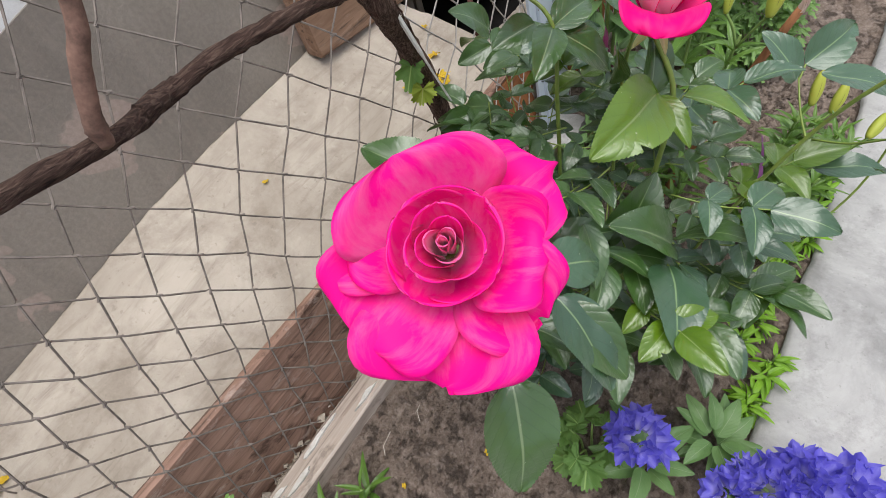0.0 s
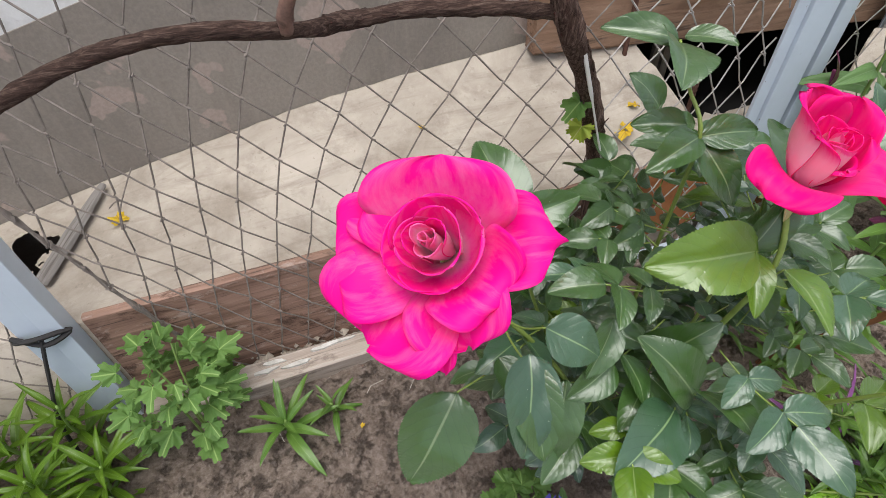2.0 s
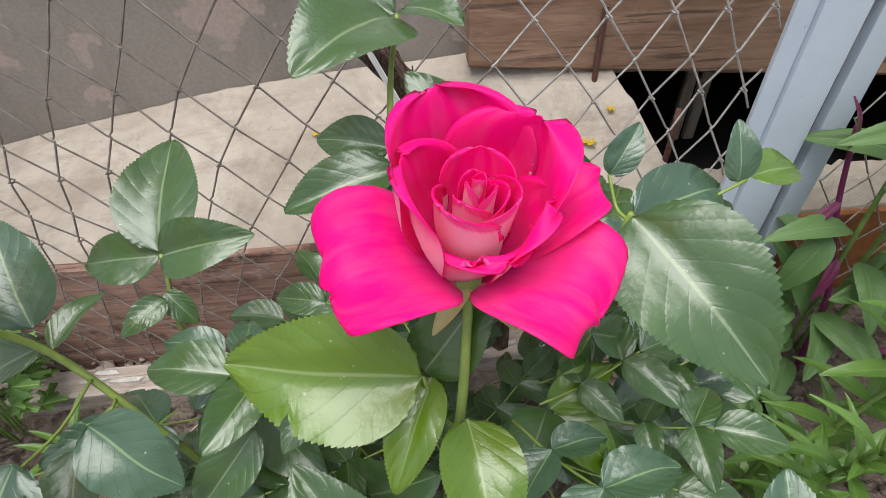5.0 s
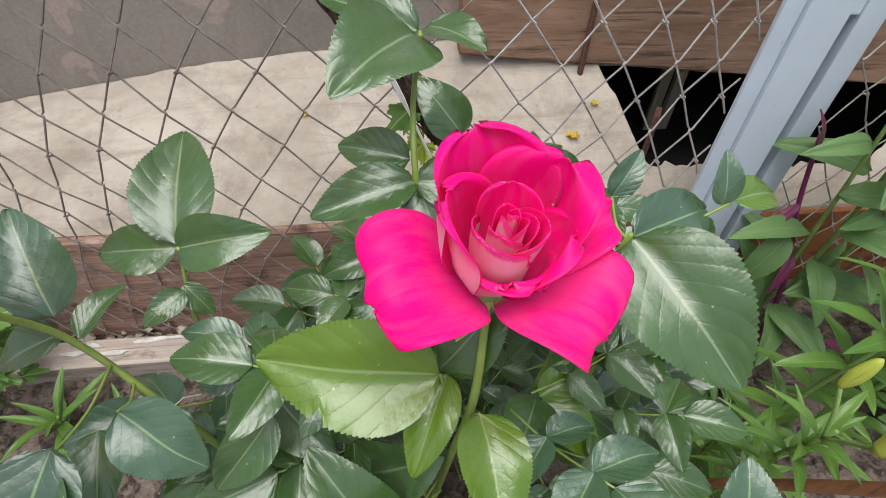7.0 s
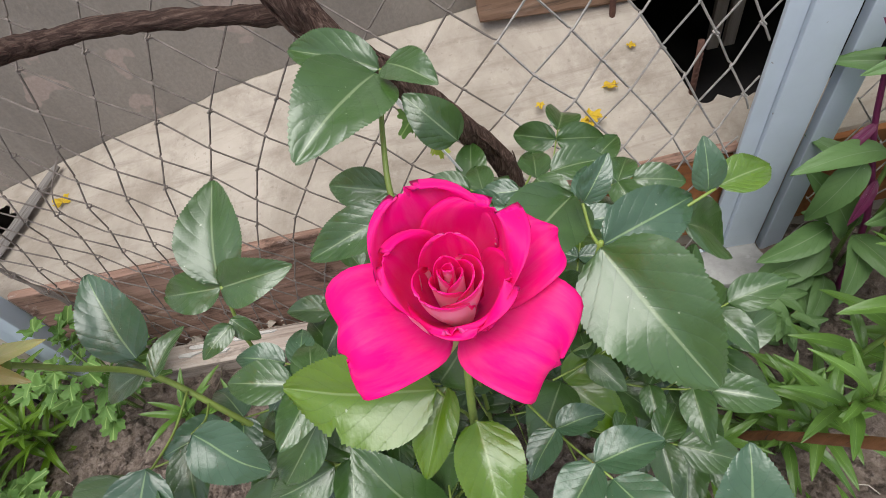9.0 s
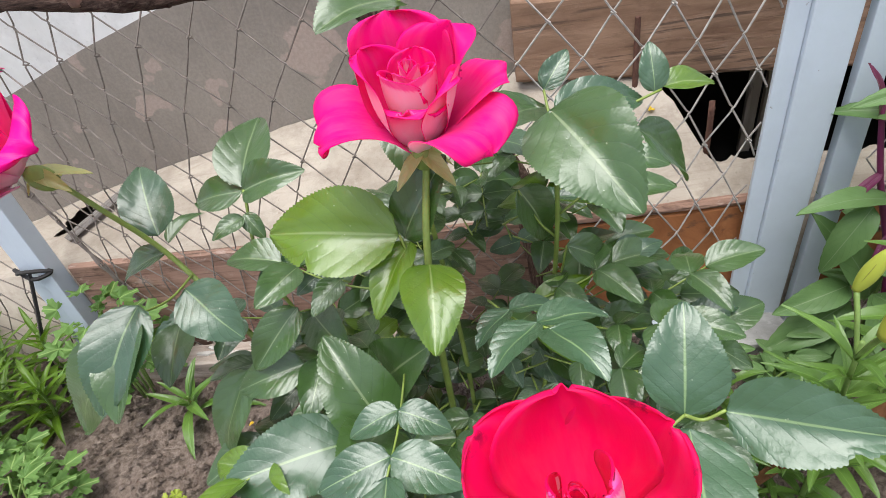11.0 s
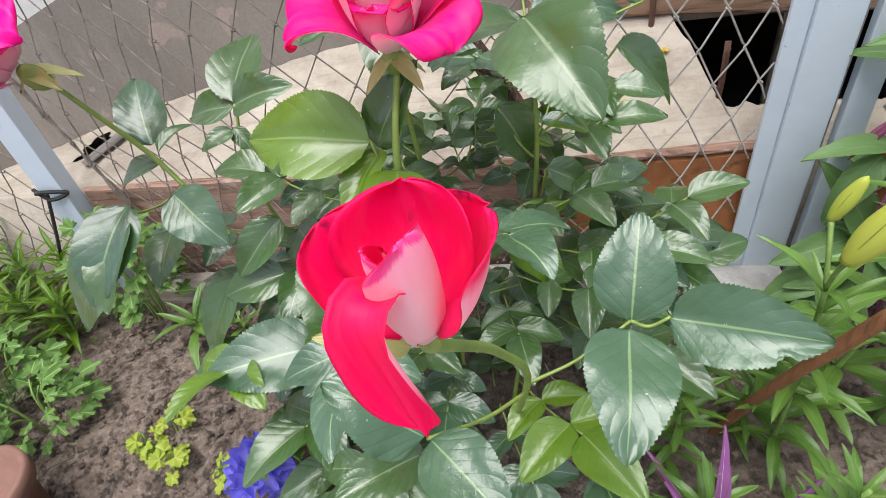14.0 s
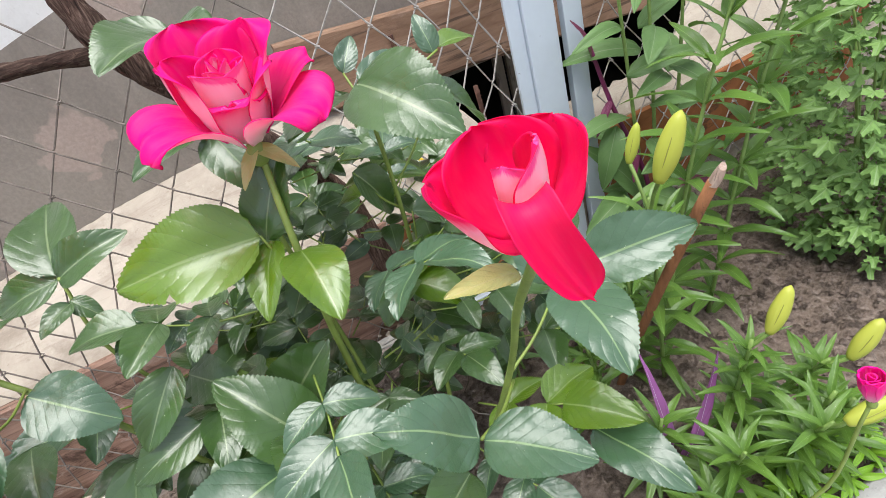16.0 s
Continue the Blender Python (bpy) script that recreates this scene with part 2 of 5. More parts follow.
def spread(lo, hi, step, outer):
    v, s = [lo], step
    while v[0] > -outer:
        s *= 1.5
        v.insert(0, v[0] - s)
    n = int((hi - lo) / step)
    v += [lo + (hi - lo) * k / n for k in range(1, n + 1)]
    s = step
    while v[-1] < outer:
        s *= 1.5
        v.append(v[-1] + s)
    return v


ground = link("ground", sheet_bm(spread(-0.75, 1.5, 0.0075, 60.0), spread(-0.12, 0.5, 0.0075, 60.0), soil_height), SOIL, smooth=True)
tagged(ground, "dark brown crumbly garden soil of the flower bed", "ground", kind="structure")


def path_edge(x):
    return BED_Y + 0.006 * noise.noise((x * 6, 0, 5)) + 0.004 * noise.noise((x * 23, 0, 8))


def build_path():
    xs = [-2.5 + 0.02 * k for k in range(326)]
    bm = bmesh.new()
    rows = []
    for x in xs:
        e = path_edge(x)
        wob = lambda y: 0.016 + 0.002 * noise.noise((x * 8, y * 8, 2))
        prof = [(e, -0.05), (e + 0.001, wob(e) - 0.006), (e - 0.006, wob(e))] + [(e - d, wob(e - d)) for d in (0.03, 0.07, 0.12, 0.2, 0.3, 0.42, 0.56, 0.72, 0.95, 1.2)] + [(e - 1.2, -0.05)]
        rows.append([bm.verts.new((x, y, z)) for y, z in prof])
    for r, q in zip(rows, rows[1:]):
        for i in range(len(r) - 1):
            bm.faces.new((r[i], r[i + 1], q[i + 1], q[i]))
    ob = link("pavement", bm, PATHCONC, smooth=True)
    tagged(ob, "worn light grey concrete garden path beside the bed", "path", kind="structure")


build_path()

# ---------------------------------------------------------------- house wall, cement slope and cavity
WALL_Y = 0.70
SEAM = [(-0.9, 0.10), (-0.42, 0.225), (-0.2, 0.272), (0.0, 0.308), (0.2, 0.335), (0.45, 0.352), (0.7, 0.352), (1.6, 0.34)]
PAINTLINE = [(-1.4, 0.18), (-0.5, 0.43), (-0.3, 0.49), (-0.1, 0.54), (0.1, 0.58), (0.3, 0.63), (1.0, 0.80), (2.4, 1.1)]
HOLE = (0.60, 1.06)
BREAK = [(0.60, 0.698), (0.652, 0.664), (0.678, 0.608), (0.692, 0.560), (0.708, 0.520), (1.06, 0.512), (1.20, 0.60)]


def wall_strip(name, lo, hi, mat, label, y, x0=-2.4, x1=2.6, skip=None, thick=0.2):
    bm = bmesh.new()
    step, x, cols = 0.05, x0, []
    while x <= x1 + 1e-6:
        a, b = lo(x), hi(x)
        cols.append([bm.verts.new((x, yy, z)) for yy, z in ((y, a), (y, a + (b - a) * 0.33), (y, a + (b - a) * 0.66), (y, b), (y + thick, b), (y + thick, a))])
        x += step
    for r, q in zip(cols, cols[1:]):
        for i in range(5):
            bm.faces.new((r[i], q[i], q[i + 1], r[i + 1]))
        bm.faces.new((r[5], q[5], q[0], r[0]))
    for end, rev in ((cols[0], False), (cols[-1], True)):
        bm.faces.new(end if rev else list(reversed(end)))
    return tagged(link(name, bm, mat), label, "wall", kind="structure")


wall_strip("wall_plinth", lambda x: max(0.0, lerp_at(x, SEAM) - 0.05), lambda x: lerp_at(x, PAINTLINE), GREYWALL, "scuffed grey painted house plinth with flaking patches", WALL_Y)
wall_strip("wall_house", lambda x: lerp_at(x, PAINTLINE), lambda x: 2.6, WHITEWALL, "white limewashed house wall above the grey plinth", WALL_Y + 0.004)


def build_apron():
    """The cement slope that rises from the fence to the wall, broken open under the plank."""
    bm = bmesh.new()
    xs = [-1.2 + 0.015 * k for k in range(49)] + [-0.466 + 0.002 * k for k in range(60)] + [-0.345 + 0.0075 * k for k in range(266)]
    rows = []
    for x in xs:
        top = lerp_at(x, SEAM)
        back = WALL_Y - 0.002
        if x > HOLE[0]:
            back = lerp_at(x, BREAK) + 0.010 * noise.noise((x * 55, 2, 1))
        rows.append([])
        for k in range(81):
            f = k / 80
            y = 0.458 + (back - 0.458) * f
            z = 0.196 + (top - 0.196) * (y - 0.458) / (WALL_Y - 0.458)
            z += 0.004 * noise.noise((x * 7, y * 7, 4)) + 0.0015 * noise.noise((x * 40, y * 40, 1))
            rows[-1].append(bm.verts.new((x, y, z)))
        rows[-1].append(bm.verts.new((x, back + 0.003, 0.02)))
        rows[-1].insert(0, bm.verts.new((x, 0.456, -0.02)))
    for r, q in zip(rows, rows[1:]):
        for i in range(len(r) - 1):
            p = r[i].co
            torn = math.hypot((p.x + 0.405) / 0.034, (p.y - 0.605) / 0.046) + 0.55 * noise.noise((p.x * 45, p.y * 45, 6)) + 0.15 * noise.noise((p.x * 150, p.y * 150, 2))
            if torn < 1.0 and 0 < i < len(r) - 2:  # a small hole broken through beside the post
                continue
            bm.faces.new((r[i], q[i], q[i + 1], r[i + 1]))
    tagged(link("cement_slope", bm, APRON, smooth=True), "smooth beige cement slope at the foot of the wall", "plinth slope", kind="structure")


build_apron()
# added box closing the opening behind; its shade is put into the colour
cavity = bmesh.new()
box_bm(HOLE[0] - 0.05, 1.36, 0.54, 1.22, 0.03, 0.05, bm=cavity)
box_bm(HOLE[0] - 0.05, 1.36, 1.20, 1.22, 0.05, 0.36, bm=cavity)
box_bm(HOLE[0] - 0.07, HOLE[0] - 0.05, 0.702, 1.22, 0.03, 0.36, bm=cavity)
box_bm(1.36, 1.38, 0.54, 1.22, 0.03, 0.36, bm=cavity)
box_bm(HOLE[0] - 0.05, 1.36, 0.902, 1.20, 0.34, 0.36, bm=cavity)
tagged(link("wall_recess", cavity, CAVITYSHADE), "opening in the wall under the plank, its shade a near-black lining", "opening", kind="structure")


def plank_bm(x0, x1, y0, y1, zl, zr, h, seed=0, n=24):
    """A board along x whose lower edge goes from zl to zr; slightly warped, worn edges."""
    bm = bmesh.new()
    rows = []
    for k in range(n + 1):
        f = k / n
        x = x0 + (x1 - x0) * f
        z = zl + (zr - zl) * f
        w = [0.0022 * noise.noise((x * 22, i * 3.1, seed)) for i in range(8)]
        c = 0.004
        prof = [(y0, z + c + w[0]), (y0, z + h * 0.5), (y0, z + h - c + w[1]), (y0 + c, z + h + w[2]), (y1 - c, z + h + w[3]), (y1, z + h - c), (y1, z + c), (y0 + c, z + w[4])]
        rows.append([bm.verts.new((x + w[5], y + w[i] * 0.5, zz)) for i, (y, zz) in enumerate(prof)])
    for r, q in zip(rows, rows[1:]):
        for i in range(8):
            bm.faces.new((r[i], q[i], q[(i + 1) % 8], r[(i + 1) % 8]))
    bm.faces.new(list(reversed(rows[0])))
    bm.faces.new(rows[-1])
    return bm


tagged(link("wooden_plank", plank_bm(0.44, 1.5, 0.655, 0.69, 0.345, 0.25, 0.122, 3), PLANKWOOD), "rough brown sawn plank fixed over the wall opening", "plank")
tagged(link("base_board", plank_bm(-0.318, 0.47, 0.447, 0.462, -0.01, -0.01, 0.222, 5), BOARDWOOD), "weathered reddish brown board at the foot of the fence", "board")
timber = thing("ground_timber", "cracked timber with old white paint lying on the soil", "timber", at=(0.11, 0.408, 0.0))
part("beam", plank_bm(-0.41, 0.41, -0.023, 0.024, -0.012, -0.012, 0.045, 8), LOGWOOD, timber)
rng = random.Random(37)
for k in range(26):  # flakes of paint that still hold
    cx, cy = rng.uniform(-0.38, 0.38), rng.uniform(-0.016, 0.016)
    n, bm = 9, bmesh.new()
    out = [(cx + rng.uniform(0.012, 0.034) * math.cos(6.283 * i / n), cy + rng.uniform(0.002, 0.005) * math.sin(6.283 * i / n)) for i in range(n)]
    top = [bm.verts.new((x, max(-0.021, min(0.022, y)), 0.0362 + 0.0010 * rng.random())) for x, y in out]
    low = [bm.verts.new((v.co.x, v.co.y, 0.0322)) for v in top]
    bm.faces.new(top)
    for i in range(n):
        bm.faces.new((low[i], low[(i + 1) % n], top[(i + 1) % n], top[i]))
    part("paint_flake", bm, OLDPAINT, timber, "flaking white paint" if k == 0 else "")
tagged(link("plywood_panel", plank_bm(0.47, 0.73, 0.447, 0.457, 0.03, 0.04, 0.163, 9), PLYWOOD), "stained orange brown plywood sheet behind the wire mesh", "plywood panel")
tagged(link("top_batten", plank_bm(0.47, 0.735, 0.445, 0.462, 0.196, 0.203, 0.012, 11), BOARDWOOD), "thin wooden batten along the edge of the plywood sheet", "batten")
tagged(link("plywood_panel", plank_bm(0.85, 1.5, 0.447, 0.457, 0.03, 0.04, 0.163, 19), PLYWOOD), "stained orange brown plywood sheet behind the wire mesh", "plywood panel")


# ---------------------------------------------------------------- steel posts and wire mesh
post = thing("fence_post", "grey-blue painted steel fence post of two profiles with chipped paint", "fence post", at=(0.78, FENCE_Y, 0))
def post_part(name, x0, x1, y0, y1, z0, z1, mat=STEEL, bev=0.0015):
    return part(name, box_bm(x0 - 0.78, x1 - 0.78, y0 - FENCE_Y, y1 - FENCE_Y, z0, z1, bev), mat, post)
post_part("flange", 0.724, 0.747, 0.430, 0.436, -0.02, 1.7)
post_part("web", 0.7472, 0.797, 0.424, 0.447, -0.02, 1.7)
# slot between the profiles: recessed strip coloured dark for its shade
post_part("spacer", 0.7975, 0.811, 0.446, 0.456, -0.02, 0.487, SLOTSTEEL)
post_part("cover", 0.7975, 0.811, 0.428, 0.456, 0.487, 1.7)
post_part("flange", 0.8115, 0.842, 0.426, 0.440, -0.02, 1.7)

post_left = thing("fence_post", "grey-blue painted steel fence post standing in the bed", "fence post", at=(-0.35, FENCE_Y, 0))
part("flange", box_bm(-0.030, 0.000, -0.012, -0.004, -0.02, 1.7, 0.0015), STEEL, post_left)
part("web", box_bm(0.0003, 0.024, -0.018, 0.012, -0.02, 1.7, 0.0015), STEEL, post_left)
rail = box_bm(0.55, 0.723, 0.425, 0.437, -0.004, 0.012, 0.002)
tagged(link("bottom_rail", rail, STEEL), "flat grey-white steel rail at the foot of the fence", "rail")

KNOT = [(-9, -0.31), (-8, -0.27), (-7, -0.23), (-6, -0.188), (-5, -0.145), (-4, -0.10), (-3, -0.049), (-2, 0.004), (-1, 0.066), (0, 0.128), (1, 0.203), (2, 0.277), (3, 0.355), (4, 0.435), (5, 0.513), (6, 0.578), (7, 0.638), (8, 0.688), (9, 0.735)]
ROW = 0.0435


def mesh_point(u, j, front):
    """A knot of the netting: u counts the cells, j the half rows."""
    z = 0.435 + ROW * j
    x = lerp_at(u, KNOT)
    shear = lerp_at(x, [(-0.1, -0.29), (0.1, -0.14), (0.4, 0.0)])
    x += shear * (z - 0.44)
    jig = 0.0035
    x += jig * noise.noise((u * 1.3, j * 0.9, 1))
    z += jig * noise.noise((u * 1.1, j * 0.7, 5))
    return Vector((x, FENCE_Y + 0.003 * front + 0.006 * noise.noise((u * 0.4, j * 0.3, 9)), z))


def netting(name, cells, label, x_lo, x_hi, place=mesh_point, j0=-10, j1=16):
    """Zigzag wires that hook into one another; cells counts half cells."""
    net = thing(name, label, "wire mesh", at=(0.2, FENCE_Y, 0))
    for c in cells:
        runs, pts = [], []
        for j in range(j0, j1 + 1):
            near, far = (c, c + 1) if (j + c) % 2 == 0 else (c + 1, c)
            p0 = place(near * 0.5, j, 1 if c % 2 else -1)
            p1 = place(far * 0.5, j + 1, -1 if c % 2 else 1)
            d = p1 - p0
            hook = Vector((0.0018 if near > c else -0.0018, 0, 0))
            for q in (p0 + hook, p0 + d * 0.06, p0 + d * 0.5 + Vector((0, 0.0012 * noise.noise((c, j, 2)), 0)), p0 + d * 0.94):
                if x_lo < q.x < x_hi and q.z > 0.0:
                    pts.append(q - net.location)
                elif pts:
                    runs.append(pts)
                    pts = []
        runs.append(pts)
        for pts in runs:
            if len(pts) > 3:
                part("wire", tube_bm(pts, 0.00112 if c < 8 else 0.00128, 5), WIREOLD if c < 8 and x_hi < 0.8 else WIRE, net)
    return net


netting("wire_netting", range(-26, 19), "rusty weathered diamond wire netting between two posts", -0.328, 0.727)
netting("wire_netting", range(0, 24), "weathered diamond wire netting beyond the steel post", 0.84, 1.6, lambda u, j, f: Vector((0.86 + 0.065 * u + 0.003 * noise.noise((u, j, 3)), FENCE_Y + 0.003 * f, 0.435 + ROW * j)))
netting("wire_netting", range(-32, 1), "weathered diamond wire netting beside the leafy lilies", -1.3, -0.378, lambda u, j, f: Vector((-0.37 + 0.055 * u - 0.25 * (0.435 + ROW * j - 0.44), FENCE_Y + 0.003 * f, 0.435 + ROW * j)))

# ---------------------------------------------------------------- leaf and petal materials
def mat_leaf(name, deep, pale, rough=0.30, vein=(0.16, 0.22, 0.10), through=0.12, veins=7.0, gloss=1.0, leaf_swell=0.36):
    """A glossy leaf: midrib and side veins by the leaf's own coordinates, blotches, a little light passing through."""
    m, nt, b = material(name, rough, spec=0.15)
    b.inputs["Coat Weight"].default_value = gloss
    b.inputs["Coat Roughness"].default_value = 0.32
    b.inputs["Coat IOR"].default_value = 1.66
    uv = nt.nodes.new("ShaderNodeTexCoord").outputs["UV"]
    sep = nt.nodes.new("ShaderNodeSeparateXYZ")
    nt.links.new(uv, sep.inputs[0])
    across = math_of(nt, "ABSOLUTE", math_of(nt, "SUBTRACT", sep.outputs[0], 0.5))
    rib = ramp(nt, across, (0.009, (1, 1, 1)), (0.022, (0, 0, 0)))
    side = math_of(nt, "FRACT", math_of(nt, "MULTIPLY", math_of(nt, "SUBTRACT", sep.outputs[1], math_of(nt, "MULTIPLY", across, 0.7)), veins))
    lat = ramp(nt, side, (0.0, (0, 0, 0)), (0.05, (1, 1, 1)), (0.12, (0, 0, 0)))
    rnd = random_of(nt)
    v = coords(nt, "Object")
    blot = noise_of(nt, v, 1.6, 7, 0.65)
    c = mix(nt, ramp(nt, blot, (0.3, (0, 0, 0)), (0.75, (1, 1, 1))), deep, pale)
    c = mix(nt, math_of(nt, "MULTIPLY", rnd, 0.55), c, pale)
    c = mix(nt, math_of(nt, "MULTIPLY", lat, 0.28), c, tuple(0.55 * k for k in deep))
    c = mix(nt, math_of(nt, "MULTIPLY", rib, 0.9), c, vein)
    specks = ramp(nt, noise_of(nt, v, 26.0, 2, 0.4), (0.76, (0, 0, 0)), (0.79, (1, 1, 1)))
    c = mix(nt, math_of(nt, "MULTIPLY", specks, 0.5), c, (0.45, 0.5, 0.35))
    nt.links.new(c, b.inputs["Base Color"])
    nt.links.new(math_of(nt, "ADD", math_of(nt, "MULTIPLY", blot, 0.28), rough - 0.12), b.inputs["Roughness"])
    # the blade swells between the side veins, with a fine net of small veins over it
    swell = math_of(nt, "MULTIPLY", math_of(nt, "MULTIPLY", side, math_of(nt, "SUBTRACT", 1.0, side)), math_of(nt, "MULTIPLY", across, 0.55))
    net = nt.nodes.new("ShaderNodeTexVoronoi")
    net.feature = "DISTANCE_TO_EDGE"
    net.inputs["Scale"].default_value = 34.0
    nt.links.new(v, net.inputs["Vector"])
    cells = ramp(nt, net.outputs["Distance"], (0.0, (0, 0, 0)), (0.22, (1, 1, 1)))
    relief = math_of(nt, "ADD", math_of(nt, "MULTIPLY", swell, leaf_swell), math_of(nt, "MULTIPLY", noise_of(nt, v, 5.0, 3, 0.55), 0.085))
    relief = math_of(nt, "ADD", relief, math_of(nt, "MULTIPLY", cells, 0.0020))
    relief = math_of(nt, "SUBTRACT", relief, math_of(nt, "MULTIPLY", lat, 0.0045))
    bump(nt, b, relief, 0.32, 0.03)
    nt.links.new(b.inputs["Normal"].links[0].from_socket, b.inputs["Coat Normal"])
    tr = nt.nodes.new("ShaderNodeBsdfTranslucent")
    nt.links.new(mix(nt, 0.6, c, (0.22, 0.42, 0.03)), tr.inputs[0])
    mx = nt.nodes.new("ShaderNodeMixShader")
    mx.inputs[0].default_value = through
    nt.links.new(b.outputs[0], mx.inputs[1])
    nt.links.new(tr.outputs[0], mx.inputs[2])
    nt.links.new(mx.outputs[0], nt.nodes["Material Output"].inputs[0])
    return m


def mat_petal(name, edge, mid, base, reach=(0.10, 0.34), blush=0.12, scuff=0.0):
    """A velvety petal: pale at its claw, full colour beyond, faint streaks along it."""
    m, nt, b = material(name, 0.42, spec=0.18)
    uv = nt.nodes.new("ShaderNodeTexCoord").outputs["UV"]
    sep = nt.nodes.new("ShaderNodeSeparateXYZ")
    nt.links.new(uv, sep.inputs[0])
    mp = nt.nodes.new("ShaderNodeMapping")
    mp.inputs["Scale"].default_value = (34, 2.5, 1)
    nt.links.new(uv, mp.inputs["Vector"])
    streak = noise_of(nt, mp.outputs[0], 1.0, 5, 0.6)
    across = math_of(nt, "ABSOLUTE", math_of(nt, "SUBTRACT", sep.outputs[0], 0.5))
    f = math_of(nt, "ADD", sep.outputs[1], math_of(nt, "MULTIPLY", math_of(nt, "SUBTRACT", streak, 0.5), 0.10))
    f = math_of(nt, "ADD", f, math_of(nt, "MULTIPLY", across, 0.35))
    c = ramp(nt, f, (reach[0], base), (reach[1], mid), (min(0.98, reach[1] + 0.3), edge))
    soft = nt.nodes.new("ShaderNodeMapping")
    soft.inputs["Scale"].default_value = (7, 1.6, 1)
    nt.links.new(uv, soft.inputs["Vector"])
    place = math_of(nt, "ADD", noise_of(nt, soft.outputs[0], 1.0, 7, 0.65, 0.4), math_of(nt, "MULTIPLY", random_of(nt), 0.12))
    pale = ramp(nt, math_of(nt, "SUBTRACT", place, math_of(nt, "MULTIPLY", sep.outputs[1], 0.22)), (0.34, (0, 0, 0)), (0.62, (1, 1, 1)))
    c = mix(nt, math_of(nt, "MULTIPLY", pale, blush), c, base)
    if scuff:  # bruised patches along the rim
        worn = ramp(nt, noise_of(nt, coords(nt, "Object"), 95.0, 5, 0.65), (0.56, (0, 0, 0)), (0.64, (1, 1, 1)))
        rim = ramp(nt, sep.outputs[1], (0.88, (0, 0, 0)), (0.96, (1, 1, 1)))
        c = mix(nt, math_of(nt, "MULTIPLY", math_of(nt, "MULTIPLY", worn, rim), scuff), c, (0.20, 0.010, 0.050))
    nt.links.new(c, b.inputs["Base Color"])
    b.inputs["Sheen Weight"].default_value = 0.02
    bump(nt, b, streak, 0.10, 0.004)
    tr = nt.nodes.new("ShaderNodeBsdfTranslucent")
    nt.links.new(c, tr.inputs[0])
    mx = nt.nodes.new("ShaderNodeMixShader")
    mx.inputs[0].default_value = 0.48
    nt.links.new(b.outputs[0], mx.inputs[1])
    nt.links.new(tr.outputs[0], mx.inputs[2])
    nt.links.new(mx.outputs[0], nt.nodes["Material Output"].inputs[0])
    return m


LEAF = mat_leaf("rose_leaf", (0.016, 0.048, 0.010), (0.052, 0.112, 0.024))
LEAFLIGHT = mat_leaf("young_rose_leaf", (0.055, 0.130, 0.004), (0.112, 0.195, 0.008), 0.3, (0.20, 0.28, 0.09), 0.2)
# the sky's bluish sheen on these leaves is mixed into their green
LEAFBLUE = mat_leaf("sky_tinted_rose_leaf", (0.020, 0.058, 0.027), (0.052, 0.112, 0.054), 0.36, (0.17, 0.26, 0.11))
CANE = mat_plain("green_cane", (0.170, 0.235, 0.045), 0.5, 0.35, 40.0)
CANEBROWN = mat_plain("old_cane", (0.085, 0.070, 0.040), 0.7, 0.4, 60.0)
SEPAL = mat_leaf("pale_sepal", (0.36, 0.40, 0.12), (0.58, 0.54, 0.22), 0.45, (0.55, 0.5, 0.25), 0.3)


# ---------------------------------------------------------------- leaf meshes
def leaf_mesh(name, mat, width=0.62, teeth=24, fold=0.16, sag=0.12, seed=0, shape=0.74, bites=(), cols=8, rows=64, cut=0.017):
    """A leaflet of length 1 along y in its own frame: saw-toothed rim, folded midrib, quilted between the veins."""
    me = bpy.data.meshes.new(name)
    verts, faces, uvs = [], [], []
    for i in range(rows + 1):
        v = i / rows
        half = width * 0.5 * (math.sin(math.pi * v ** shape) ** 0.66) * (1.0 - 0.12 * v)
        if i == rows:
            half = 0.004
        tooth = 1.0 + cut * (1 if i % 2 else -1) * (1.0 if 0.08 < v < 0.97 else 0.0)
        for k in range(cols + 1):
            u = 2 * k / cols - 1
            h = half * (tooth if abs(u) > 0.99 else 1.0)
            for bu, bv, br in bites:
                if abs(u) > 0.5 and u * bu > 0 and abs(v - bv) < br:
                    h *= 1.0 - 0.28 * math.cos((v - bv) / br * math.pi / 2)
            x = u * h
            quilt = 0.0042 * math.sin((v - 0.7 * abs(u) * 0.5) * 7 * 2 * math.pi) * abs(u) * (1 - abs(u) * 0.5)
            wave = 0.045 * noise.noise((u * 1.3, v * 2.2, seed)) + 0.010 * noise.noise((u * 2.5, v * 6.0, seed + 4)) * abs(u)
            z = fold * abs(x) - sag * v * v + 0.05 * math.sin(v * math.pi) + quilt + wave
            y = v + (0.012 * abs(u) if i % 2 else 0.0)
            verts.append((x, y, z))
            uvs.append((0.5 + u * 0.5, v))
    n = cols + 1
    for i in range(rows):
        for k in range(cols):
            faces.append((i * n + k, i * n + k + 1, (i + 1) * n + k + 1, (i + 1) * n + k))
    me.from_pydata(verts, [], faces)
    layer = me.uv_layers.new()
    for loop in me.loops:
        layer.data[loop.index].uv = uvs[loop.vertex_index]
    me.polygons.foreach_set("use_smooth", [True] * len(me.polygons))
    me.materials.append(mat)
    return me


